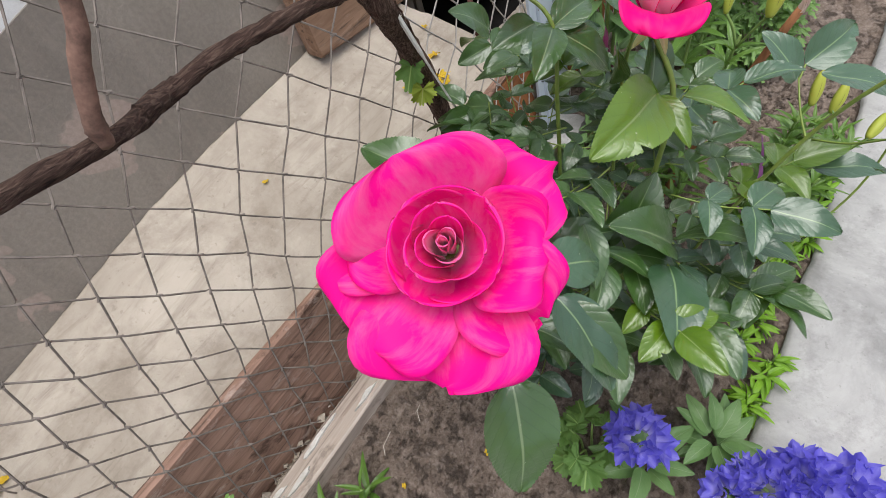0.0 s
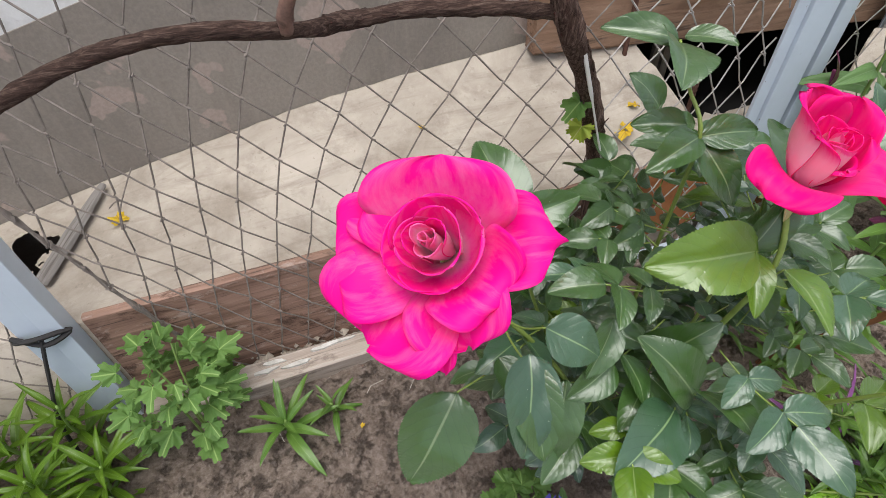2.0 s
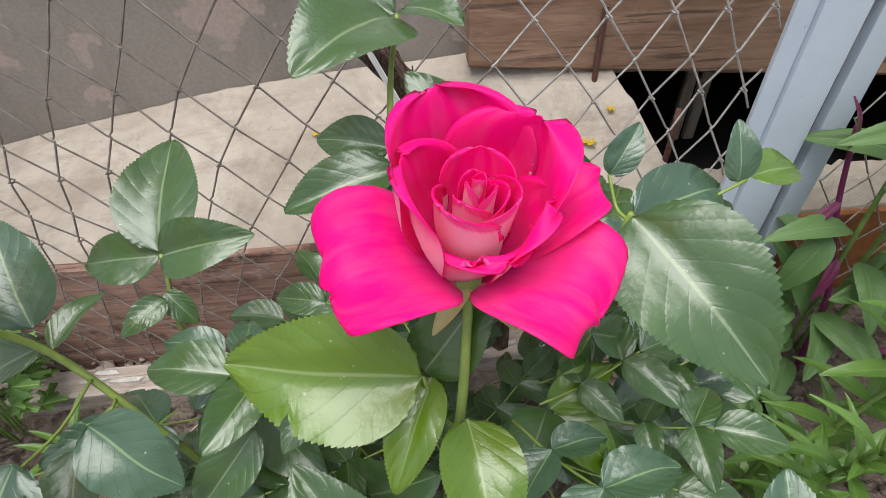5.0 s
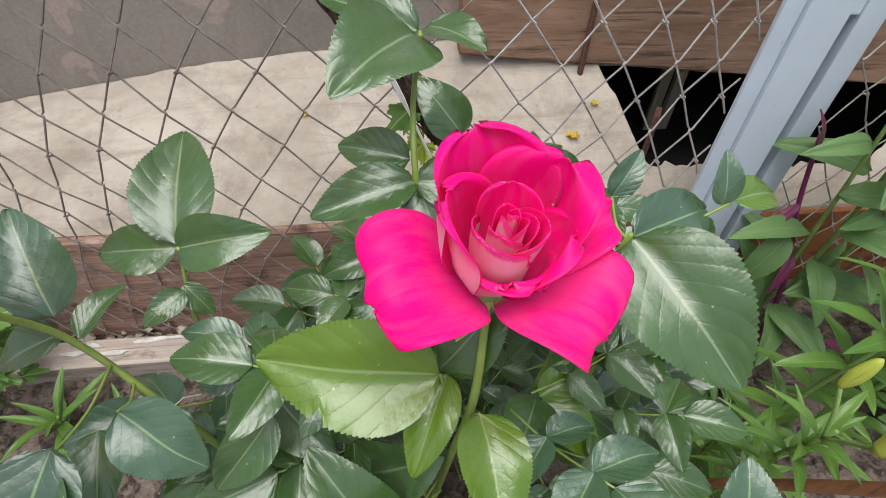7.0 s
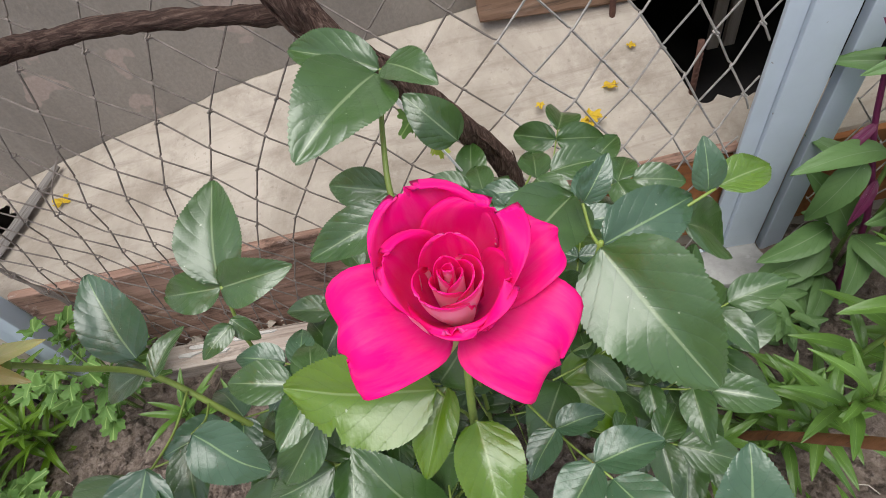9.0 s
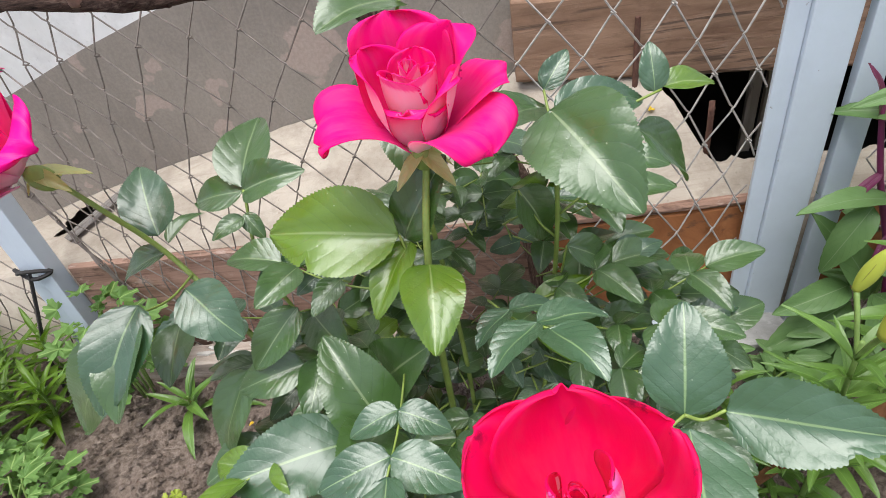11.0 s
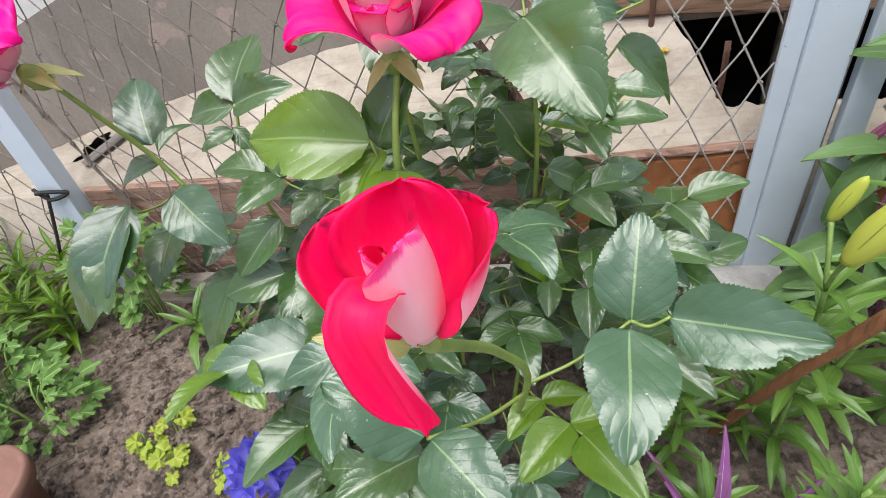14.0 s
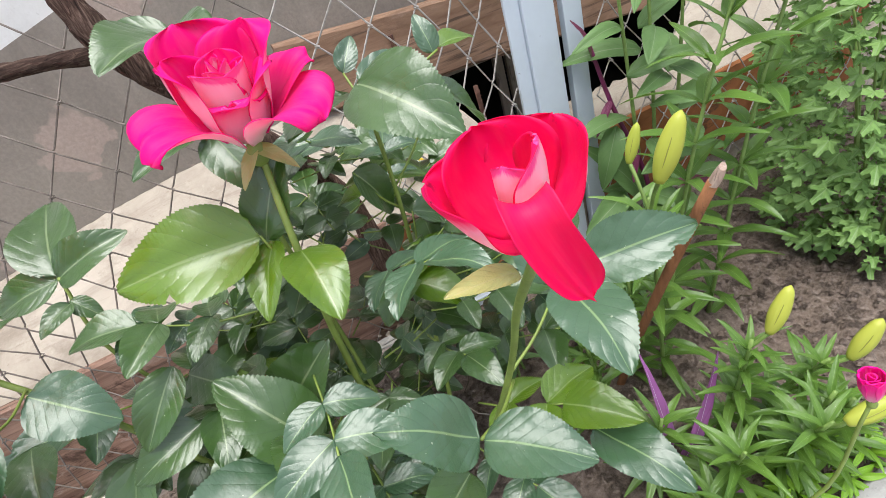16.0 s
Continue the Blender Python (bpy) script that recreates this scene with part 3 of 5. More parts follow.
def place_leaf(me, root, tip, parent, facing=(0.0, -0.5, 0.86), roll=0.0, name="leaflet", wide=1.0):
    """Lays a shared leaf mesh from root to tip with its upper side towards facing."""
    root, tip = Vector(root), Vector(tip)
    y = tip - root
    size = y.length
    y.normalize()
    z = Vector(facing)
    z = (z - y * z.dot(y)).normalized()
    x = y.cross(z)
    m = Matrix((x, y, z)).transposed().to_4x4()
    m = Matrix.Translation(root) @ m @ Matrix.Rotation(roll, 4, "Y") @ Matrix.Diagonal((size * wide, size, size, 1))
    ob = new(name, me)
    ob.parent = parent
    ob.matrix_world = m
    ob.matrix_basis = parent.matrix_basis.inverted() @ m
    return ob


ROSE_LEAVES = [leaf_mesh("rose_leaflet", LEAF, 0.64, seed=s, fold=f, sag=g) for s, f, g in ((1, 0.28, 0.10), (5, 0.40, 0.16), (9, 0.18, 0.20), (13, 0.32, 0.06))]
ROSE_LEAVES_LIGHT = [leaf_mesh("young_leaflet", LEAFLIGHT, 0.64, seed=s, fold=0.34, sag=0.12, bites=b) for s, b in ((21, ()), (25, ((-1, 0.62, 0.03),)))]
ROSE_LEAVES_BLUE = [leaf_mesh("sky_tinted_leaflet", LEAFBLUE, 0.64, seed=s, fold=f, sag=0.12, bites=b) for s, f, b in ((31, 0.24, ()), (35, 0.30, ((1, 0.76, 0.06),)), (39, 0.16, ()))]

# ---------------------------------------------------------------- the rose bush
BUSH_AT = Vector((0.33, 0.10, 0.0))
bush = thing("rose_bush", "leafy rose bush with three bright pink blooms on tall canes", "rose bush", at=BUSH_AT)


def cane(points, r0, r1, mat=CANE, n=6, name="cane"):
    pts = smooth_path(points, n)
    rad = [r0 + (r1 - r0) * i / (len(pts) - 1) for i in range(len(pts))]
    return part(name, tube_bm([p - BUSH_AT for p in pts], rad, 7), mat, bush, smooth=True)


def petal_bm(L, W, a0, a1, Rc, r0, z0, phi, seed, tipcurl=0.0, point=0.02, fold=False, slant=0.0, flare=1.0, ragged=1.0, nu=14, nv=18, thick=0.0007):
    """A petal as a thin shell in the bloom's frame. a0, a1: its lean from the axis at claw and rim, in degrees; Rc: how tightly it wraps."""
    bm = bmesh.new()
    uvl = bm.loops.layers.uv.new()
    mid, r, z = [], r0, z0
    steps = [1 - (1 - i / nv) ** 1.9 for i in range(nv + 1)]
    for i, v in enumerate(steps):
        bend = v ** 1.3 if not fold else max(0.0, min(1.0, (v - 0.30) / 0.22))
        a = radians(a0 + (a1 - a0) * bend + tipcurl * max(0.0, v - 0.74) / 0.26)
        mid.append((r, z, a))
        if i < nv:
            r += math.sin(a) * L * (steps[i + 1] - v)
            z += math.cos(a) * L * (steps[i + 1] - v)
    grid = [[], []]
    for i, v in enumerate(steps):
        r, z, a = mid[i]
        ca, sa = math.cos(phi + slant * v), math.sin(phi + slant * v)
        half = W * 0.5 * (0.30 + 0.70 * math.sin(min(1.0, v / 0.68) * math.pi / 2)) * (1.0 if v < 0.68 else max(0.0, 1 - ((v - 0.68) / 0.322) ** 2.3) ** 0.5)
        half = max(half * (1 + 0.05 * noise.noise((v * 3.0, seed, 2))), 0.0006)
        for layer in (0, 1):
            row = []
            for k in range(nu + 1):
                u = 2 * k / nu - 1
                s = u * half
                wrap = s / Rc
                t = Rc * math.sin(wrap)
                inward = Rc * (1 - math.cos(wrap))
                rag = ragged * (0.0042 * noise.noise((u * 2.0 + seed, v * 1.8, seed * 1.7)) * (0.2 + v * v * 1.2) + 0.0009 * noise.noise((u * 4.0 + seed, v * 4.0, seed)) * v * (1 - v ** 4)) * (L / 0.05) * min(1.0, Rc / 0.03)
                edge = flare * 0.0035 * (max(0.0, abs(u) - 0.6) / 0.4) ** 2 * v * (L / 0.05) * min(1.0, Rc / 0.03)
                off = rag + edge - (thick if layer == 0 else 0.0)
                rr = r - inward * math.cos(a) * 1.0 + off * math.cos(a) + (point * L * (1 - abs(u)) * v ** 6) * math.sin(a)
                zz = z + inward * math.sin(a) * 0.9 - off * math.sin(a) + (point * L * (1 - abs(u)) * v ** 6) * math.cos(a)
                row.append(bm.verts.new((rr * ca - t * sa, rr * sa + t * ca, zz)))
            grid[layer].append(row)
    def quad(vs, mat, uv4):
        f = bm.faces.new(vs)
        f.material_index = mat
        f.smooth = True
        for lp, q in zip(f.loops, uv4):
            lp[uvl].uv = q
    def uvq(i, k):
        return (k / nu, steps[i])
    for i in range(nv):
        for k in range(nu):
            idx = [(i, k), (i, k + 1), (i + 1, k + 1), (i + 1, k)]
            q = [uvq(*x) for x in idx]
            quad([grid[0][a][b] for a, b in idx], 0, q)
            quad([grid[1][a][b] for a, b in reversed(idx)], 1, list(reversed(q)))
    rim = [(0, k) for k in range(nu)] + [(i, nu) for i in range(nv)] + [(nv, k) for k in range(nu, 0, -1)] + [(i, 0) for i in range(nv, 0, -1)]
    for a, b in zip(rim, rim[1:] + rim[:1]):
        quad([grid[0][b[0]][b[1]], grid[0][a[0]][a[1]], grid[1][a[0]][a[1]], grid[1][b[0]][b[1]]], 0, [uvq(*b), uvq(*a), uvq(*a), uvq(*b)])
    return bm


def bloom(centre, axis, right, petals, inside, outside, label, calyx=0.011, size=1.0):
    """A rose bloom as a part of the bush; centre is where the petals join, right its zero direction."""
    z = Vector(axis).normalized()
    x = Vector(right)
    x = (x - z * x.dot(z)).normalized()
    y = z.cross(x)
    frame_m = Matrix.Translation(centre) @ Matrix((x, y, z)).transposed().to_4x4() @ Matrix.Scale(size, 4)
    cup = bmesh.new()
    bmesh.ops.create_uvsphere(cup, u_segments=12, v_segments=8, radius=calyx)
    for v in cup.verts:
        v.co.z = v.co.z * 1.15 - calyx * 1.35
        v.co.x *= 0.85
        v.co.y *= 0.85
    head = part("bloom", cup, CANE, bush, label, smooth=True)
    head.matrix_basis = Matrix.Translation(-BUSH_AT) @ frame_m
    for i, row in enumerate(petals):
        phi, L, W, a0, a1, Rc, r0, z0 = row[:8]
        own = row[8] if len(row) > 8 else {}
        curl = own.get("curl", 35 if a1 > 55 else 12)
        ob = part("petal", petal_bm(L, W, a0, a1, Rc, r0, z0, radians(phi), i * 3.7 + len(petals), tipcurl=curl, point=own.get("point", 0.02), fold=own.get("fold", False), slant=own.get("slant", 0.0), flare=own.get("flare", 1.0), ragged=own.get("rag", 1.0), nv=30 if own.get("fold") else 18), own.get("ins", inside), head)
        ob.data.materials.append(own.get("out", outside))
    return head


def core(L):
    """The closed tip in the middle of a bloom."""
    return [(20 + 144 * k, L * (1 - 0.03 * k), 0.012 + 0.0025 * k, 5, -8 + k, 0.0034 + 0.0007 * k, 0.0010 + 0.0007 * k, 0.002) for k in range(5)]


PINK_IN = mat_petal("magenta_petal", (0.95, 0.004, 0.36), (0.95, 0.010, 0.45), (0.94, 0.52, 0.66), (0.14, 0.44), 0.30)
PINK_OUT = mat_petal("magenta_petal_back", (0.92, 0.010, 0.34), (0.93, 0.12, 0.42), (0.95, 0.50, 0.64), (0.25, 0.55))
CRIM_IN = mat_petal("pink_red_petal", (0.95, 0.003, 0.27), (0.95, 0.004, 0.34), (0.92, 0.46, 0.52), (0.04, 0.18), 0.12, 0.35)
CRIM_OUT = mat_petal("pale_petal_back", (0.90, 0.016, 0.32), (0.94, 0.46, 0.60), (0.96, 0.86, 0.88), (0.48, 0.80))
RED_IN = mat_petal("crimson_petal", (0.88, 0.002, 0.115), (0.90, 0.003, 0.16), (0.86, 0.42, 0.44), (0.02, 0.10), 0.06, 0.75)
RED_OUT = mat_petal("crimson_petal_back", (0.84, 0.006, 0.16), (0.93, 0.50, 0.66), (0.98, 0.90, 0.93), (0.50, 0.84))

PALE_BACK = mat_petal("blush_petal_back", (0.93, 0.10, 0.42), (0.95, 0.48, 0.66), (0.97, 0.86, 0.90), (0.52, 0.94), 0.15)
HEART_PINK = mat_petal("pale_heart_petal", (0.96, 0.20, 0.50), (0.97, 0.52, 0.70), (0.98, 0.86, 0.90), (0.55, 0.88), 0.2)
LILAC_BACK = mat_petal("light_pink_petal_back", (0.93, 0.10, 0.48), (0.93, 0.20, 0.55), (0.95, 0.62, 0.74), (0.10, 0.40), 0.25)

R1_TURN = (-0.40, -0.42, 0.81)
R1 = Vector((0.0845, 0.1150, 0.5085))
R2 = Vector((0.3650, 0.0960, 0.5000))
R3 = Vector((0.4230, -0.1350, 0.5100))
CUP, LILAC = {"out": PALE_BACK, "curl": 8, "flare": 0.3, "rag": 0.4}, {"out": LILAC_BACK, "curl": 30}


def rolled(n, turn0, L, r0, grow, W, pale=CUP, tip=-9):
    """Closed petals wound round the heart, the inner ones tallest and pale on the back."""
    eye = [(turn0 + 60 + 150 * k, L + 0.0012, 0.019, 3, -3, 0.0030 + 0.0006 * k, 0.0008 + 0.0005 * k, 0.002, pale) for k in range(2)]
    return eye + [(turn0 + 130 * k, L - 0.0014 * k, W + 0.0045 * k, 10, tip + 2 * k, 0.0052 + grow * k, r0 + 0.9 * grow * k, 0.002, pale if k < 3 else CUP) for k in range(n)]


# each petal: direction, length, width, lean at claw and rim, wrap radius, distance from the axis, height
heart1 = rolled(5, 15, 0.057, 0.0025, 0.0016, 0.020, {**CUP, "ins": HEART_PINK, "out": HEART_PINK, "curl": 12}, -4)
cup1 = [(70 + 118 * k, 0.048, 0.054, 28, 7, 0.0180, 0.006, 0.002, CUP) for k in range(3)] + [(20 + 92 * k, 0.046 - 0.002 * (k % 2), 0.078, 46, 16, 0.031, 0.008, 0.001, CUP) for k in range(4)]
rim1 = [
    (88, 0.060, 0.120, 46, 52, 0.070, 0.011, 0.003, {"curl": 20}), (140, 0.054, 0.070, 48, 66, 0.046, 0.012, 0.001),
    (160, 0.064, 0.040, 50, 84, 0.024, 0.013, 0.002, {"point": 0.10}), (192, 0.066, 0.100, 52, 82, 0.064, 0.013, 0.0), (236, 0.074, 0.112, 54, 88, 0.090, 0.013, -0.002),
    (276, 0.074, 0.026, 58, 92, 0.013, 0.013, -0.005), (292, 0.062, 0.080, 50, 92, 0.050, 0.013, -0.001),
    (324, 0.054, 0.086, 46, 62, 0.040, 0.012, 0.002, {"curl": 70}), (6, 0.066, 0.072, 50, 98, 0.046, 0.013, 0.0, {"point": 0.20}),
]
bloom(R1, R1_TURN, (0.85, -0.5, 0.1), heart1 + cup1 + rim1, PINK_IN, PINK_OUT, "fully open magenta rose bloom with layered petals", size=0.93)
heart2 = rolled(5, 200, 0.056, 0.0025, 0.0013, 0.016)
bud2 = [(-20, 0.054, 0.054, 24, -4, 0.0145, 0.005, 0.002, CUP), (-140, 0.056, 0.056, 26, -5, 0.0160, 0.006, 0.001, CUP), (80, 0.058, 0.058, 26, -2, 0.0165, 0.006, 0.001, CUP)]
rim2 = [
    (112, 0.082, 0.104, 38, 1, 0.032, 0.008, 0.0, {"curl": 14}), (40, 0.076, 0.090, 38, 1, 0.030, 0.008, 0.0, {"curl": 14}), (164, 0.068, 0.070, 36, -4, 0.026, 0.008, 0.0),
    (-14, 0.056, 0.056, 36, 4, 0.026, 0.008, 0.0), (-96, 0.038, 0.066, 34, 8, 0.026, 0.007, 0.001, {"out": PALE_BACK, "curl": 26}), (-66, 0.040, 0.058, 36, 12, 0.026, 0.007, 0.0, {"curl": 40}),
    (196, 0.067, 0.084, 40, 116, 0.050, 0.010, -0.001, {"curl": 40}), (-40, 0.062, 0.078, 40, 122, 0.046, 0.010, -0.001, {"curl": 40}), (20, 0.066, 0.054, 46, 66, 0.036, 0.010, 0.0, LILAC),
]
bloom(R2, (0.05, -0.16, 0.98), (1, 0, 0), heart2 + bud2 + rim2, CRIM_IN, CRIM_OUT, "half-open hot pink rose bloom with pale petal backs", 0.0095, 0.85)
heart3 = rolled(3, 20, 0.032, 0.0008, 0.0005, 0.009)
rim3 = [
    (146, 0.050, 0.060, 60, -2, 0.0225, 0.004, 0.0, {"point": 0.0, "curl": 26, "flare": 0.2}), (28, 0.050, 0.060, 60, -2, 0.0225, 0.004, 0.0, {"point": 0.0, "curl": 26, "flare": 0.2}),
    (88, 0.050, 0.062, 48, -2, 0.0260, 0.004, 0.001, {"point": 0.0, "curl": 16, "flare": 0.2}),
    (-34, 0.049, 0.040, 16, -10, 0.0130, 0.0066, 0.0, {"out": PALE_BACK, "curl": -8, "flare": 0.3}), (-140, 0.044, 0.028, 16, -9, 0.0080, 0.0034, 0.0, {"out": PALE_BACK, "curl": -8, "flare": 0.3}),
    (-128, 0.080, 0.027, 4, 168, 0.0110, 0.0080, 0.0, {"curl": -14, "point": 0.04, "fold": True, "slant": 0.75, "flare": 0.0}),
]
bloom(R3, (-0.10, -0.12, 0.98), (1, 0, 0), heart3 + rim3, RED_IN, RED_OUT, "half-open crimson rose bud with a pale folded heart", 0.0055, 0.62)
BUD_AT = Vector((0.632, -0.119, 0.262))
bloom(BUD_AT, (-0.1, 0.1, 1.0), (1, 0, 0), [(60 * k, 0.030, 0.024, 22, -12, 0.010, 0.004, 0.0) for k in range(6)] + core(0.028), PINK_IN, PINK_OUT, "small closed pink rose bud", 0.005, 0.75)
sepal = leaf_mesh("sepal", SEPAL, 0.36, seed=51, fold=0.3, sag=0.0, shape=0.6, cut=0.0)
place_leaf(sepal, (0.4180, -0.1330, 0.5010), (0.3960, -0.1350, 0.5065), bush, (0.1, -0.6, 0.7), 0.3, "sepal", 1.0)
for a, l in ((40, 0.02), (130, 0.02), (220, 0.022), (320, 0.024)):
    place_leaf(sepal, R2 + Vector((0, 0, -0.006)), R2 + Vector((math.cos(radians(a)) * l, math.sin(radians(a)) * l, -0.024)), bush, (0, -0.4, 0.9), 0.0, "sepal")
    place_leaf(sepal, R1 + Vector((0.003, 0.004, -0.006)), R1 + Vector((0.012 + math.cos(radians(a)) * l, 0.012 + math.sin(radians(a)) * l, -0.02)), bush, (0, -0.4, 0.9), 0.0, "sepal")

# canes from the ground to the blooms and the leaf nodes
cane([(0.30, 0.12, -0.01), (0.262, 0.112, 0.13), (0.216, 0.111, 0.26), (0.170, 0.130, 0.345), (0.122, 0.153, 0.404), (0.104, 0.135, 0.462), R1 + Vector((0.006, 0.008, -0.010))], 0.0030, 0.0020)
cane([(0.34, 0.12, -0.01), (0.345, 0.11, 0.15), (0.352, 0.085, 0.33), (0.359, 0.075, 0.43), R2 + Vector((0.001, 0.004, -0.012))], 0.0032, 0.0023)
cane([(0.38, 0.09, -0.01), (0.41, 0.05, 0.15), (0.438, -0.03, 0.345), (0.432, -0.085, 0.44), R3 + Vector((0.0, 0.002, -0.008))], 0.0025, 0.0017)
cane([(0.35, 0.16, -0.01), (0.352, 0.19, 0.2), (0.345, 0.182, 0.40), (0.337, 0.175, 0.499), (0.338, 0.205, 0.53), (0.345, 0.238, 0.556)], 0.0028, 0.0014)
cane([(0.40, 0.15, -0.01), (0.43, 0.16, 0.2), (0.447, 0.155, 0.38), (0.445, 0.125, 0.497)], 0.0028, 0.0016)
cane([(0.29, 0.15, -0.01), (0.24, 0.165, 0.2), (0.19, 0.172, 0.36), (0.182, 0.203, 0.431)], 0.0024, 0.0014)

cane([(0.46, 0.02, -0.01), (0.56, -0.05, 0.04), (0.622, -0.105, 0.13), (0.632, -0.119, 0.255)], 0.0020, 0.0013)

LEAVES_A = [  # root, tip, width to length
    ("A_big", (0.342, 0.084, 0.444), (0.247, 0.095, 0.450), 0.62),
    ("A_mid", (0.347, 0.089, 0.435), (0.324, 0.045, 0.412), 0.50),
    ("A_right", (0.361, 0.067, 0.431), (0.367, 0.010, 0.415), 0.66),
    ("A_back", (0.343, 0.092, 0.436), (0.376, 0.099, 0.488), 0.55),
    ("B_up", (0.446, 0.124, 0.496), (0.507, 0.149, 0.493), 0.55),
    ("B_big", (0.443, 0.120, 0.499), (0.477, 0.045, 0.475), 0.72),
    ("B_left", (0.444, 0.178, 0.479), (0.389, 0.119, 0.497), 0.60),
    ("C_left", (0.344, 0.239, 0.556), (0.286, 0.271, 0.566), 0.45),
    ("C_right", (0.349, 0.238, 0.559), (0.376, 0.205, 0.563), 0.62),
    ("C_low", (0.341, 0.236, 0.555), (0.301, 0.170, 0.565), 0.70),
    ("D_up", (0.380, 0.273, 0.463), (0.349, 0.284, 0.504), 0.70),
    ("SA_left", (0.337, 0.175, 0.499), (0.278, 0.161, 0.489), 0.50),
]
LEAVES_B = [  # root, tip, width to length
    ("SA_right", (0.337, 0.175, 0.499), (0.394, 0.165, 0.499), 0.55),
    ("SA_up", (0.335, 0.191, 0.502), (0.292, 0.206, 0.505), 0.60),
    ("SA_down", (0.339, 0.174, 0.494), (0.356, 0.125, 0.458), 0.60),
    ("SB_top", (0.182, 0.203, 0.433), (0.178, 0.284, 0.470), 0.62),
    ("SB_left", (0.181, 0.203, 0.429), (0.123, 0.212, 0.421), 0.58),
    ("SB_right", (0.181, 0.203, 0.429), (0.241, 0.191, 0.451), 0.58),
    ("SB_lowl", (0.189, 0.174, 0.419), (0.169, 0.151, 0.417), 0.60),
    ("SB_lowr", (0.187, 0.180, 0.419), (0.203, 0.170, 0.399), 0.60),
    ("R1_blue", (0.116, 0.161, 0.418), (0.089, 0.212, 0.465), 0.60),
    ("R1_small", (0.139, 0.140, 0.422), (0.155, 0.174, 0.433), 0.50),
    ("V_round", (0.164, 0.102, 0.403), (0.208, 0.075, 0.374), 0.75),
    ("V_long", (0.135, 0.079, 0.400), (0.127, 0.020, 0.353), 0.55),
]
LEAVES_C = [  # root, tip, width to length
    ("V_dark", (0.131, 0.116, 0.357), (0.139, 0.064, 0.341), 0.60),
    ("V_upl", (0.112, 0.163, 0.399), (0.067, 0.150, 0.386), 0.60),
    ("L_big", (0.084, 0.098, 0.355), (0.024, 0.056, 0.294), 0.70),
    ("L_one", (0.139, 0.082, 0.407), (0.114, 0.022, 0.359), 0.62),
    ("T_right", (0.515, -0.007, 0.373), (0.575, -0.039, 0.391), 0.60),
    ("T_up", (0.496, -0.004, 0.367), (0.502, 0.032, 0.416), 0.72),
    ("T_down", (0.491, -0.023, 0.382), (0.482, -0.090, 0.378), 0.66),
    ("Q_left", (0.397, -0.095, 0.397), (0.364, -0.095, 0.433), 0.66),
    ("Q_right", (0.399, -0.093, 0.391), (0.434, -0.126, 0.392), 0.66),
    ("Q_down", (0.388, -0.086, 0.365), (0.357, -0.113, 0.376), 0.60),
    ("C_leaf", (0.281, 0.040, 0.293), (0.196, 0.001, 0.307), 0.62),
    ("CC_a", (0.289, 0.094, 0.254), (0.255, 0.145, 0.302), 0.60),
]
LEAVES_D = [  # root, tip, width to length
    ("CC_b", (0.289, 0.102, 0.282), (0.340, 0.075, 0.351), 0.65),
    ("E_low", (0.479, -0.045, 0.275), (0.501, -0.109, 0.277), 0.55),
    ("F_one", (0.424, 0.123, 0.334), (0.470, 0.140, 0.354), 0.50),
    ("F_two", (0.422, 0.123, 0.332), (0.391, 0.068, 0.346), 0.60),
    ("F_three", (0.426, 0.121, 0.331), (0.465, 0.084, 0.312), 0.65),
    ("G_small", (0.498, 0.173, 0.342), (0.543, 0.206, 0.323), 0.60),
    ("H_dark", (0.190, 0.090, 0.324), (0.156, 0.041, 0.267), 0.50),
    ("K_a", (0.241, 0.109, 0.370), (0.203, 0.078, 0.335), 0.55),
    ("K_b", (0.233, 0.142, 0.335), (0.275, 0.092, 0.333), 0.60),
    ("N_r", (0.308, 0.046, 0.292), (0.265, 0.082, 0.361), 0.62),
    ("N_r2", (0.309, 0.043, 0.304), (0.304, -0.015, 0.351), 0.62),
    ("N_e", (0.313, -0.006, 0.165), (0.280, -0.057, 0.141), 0.60),
    ("BR", (0.517, 0.15, 0.494), (0.554, 0.162, 0.491), 0.60),
    ("BT", (0.512, 0.15, 0.491), (0.51, 0.162, 0.52), 0.60),
    ("BS", (0.442, 0.15, 0.502), (0.459, 0.162, 0.523), 0.60),
    ("BL", (0.502, 0.15, 0.467), (0.546, 0.162, 0.418), 0.60),
    ("BD", (0.42, 0.15, 0.431), (0.444, 0.162, 0.376), 0.60),
    ("BQ", (0.454, 0.15, 0.376), (0.492, 0.162, 0.348), 0.60),
    ("GS", (0.501, 0.15, 0.358), (0.53, 0.162, 0.366), 0.60),
]
FACING = {"B_big": (-0.2, -0.95, 0.45), "C_low": (-0.2, -0.9, 0.5), "A_big": (0.1, -0.75, 0.66)}
LIGHT = {"A_big": 1, "A_mid": 0, "A_right": 0, "F_three": 0, "F_one": 0, "BR": 0}
BLUE = {"T_right": 1, "T_up": 0, "T_down": 2, "Q_left": 2, "Q_right": 0, "B_up": 2, "R1_blue": 0, "E_low": 2, "V_round": 2, "L_one": 0, "C_leaf": 0, "N_e": 2, "G_small": 0, "BT": 0, "GS": 2, "BS": 0}
for i, (key, root, tip, w) in enumerate(LEAVES_A + LEAVES_B + LEAVES_C + LEAVES_D):
    me = ROSE_LEAVES_LIGHT[LIGHT[key]] if key in LIGHT else ROSE_LEAVES_BLUE[BLUE[key]] if key in BLUE else ROSE_LEAVES[i % 4]
    place_leaf(me, root, tip, bush, FACING.get(key, (0.0, -0.5, 0.86)), 0.25 * math.sin(i * 2.3), wide=w / 0.62)


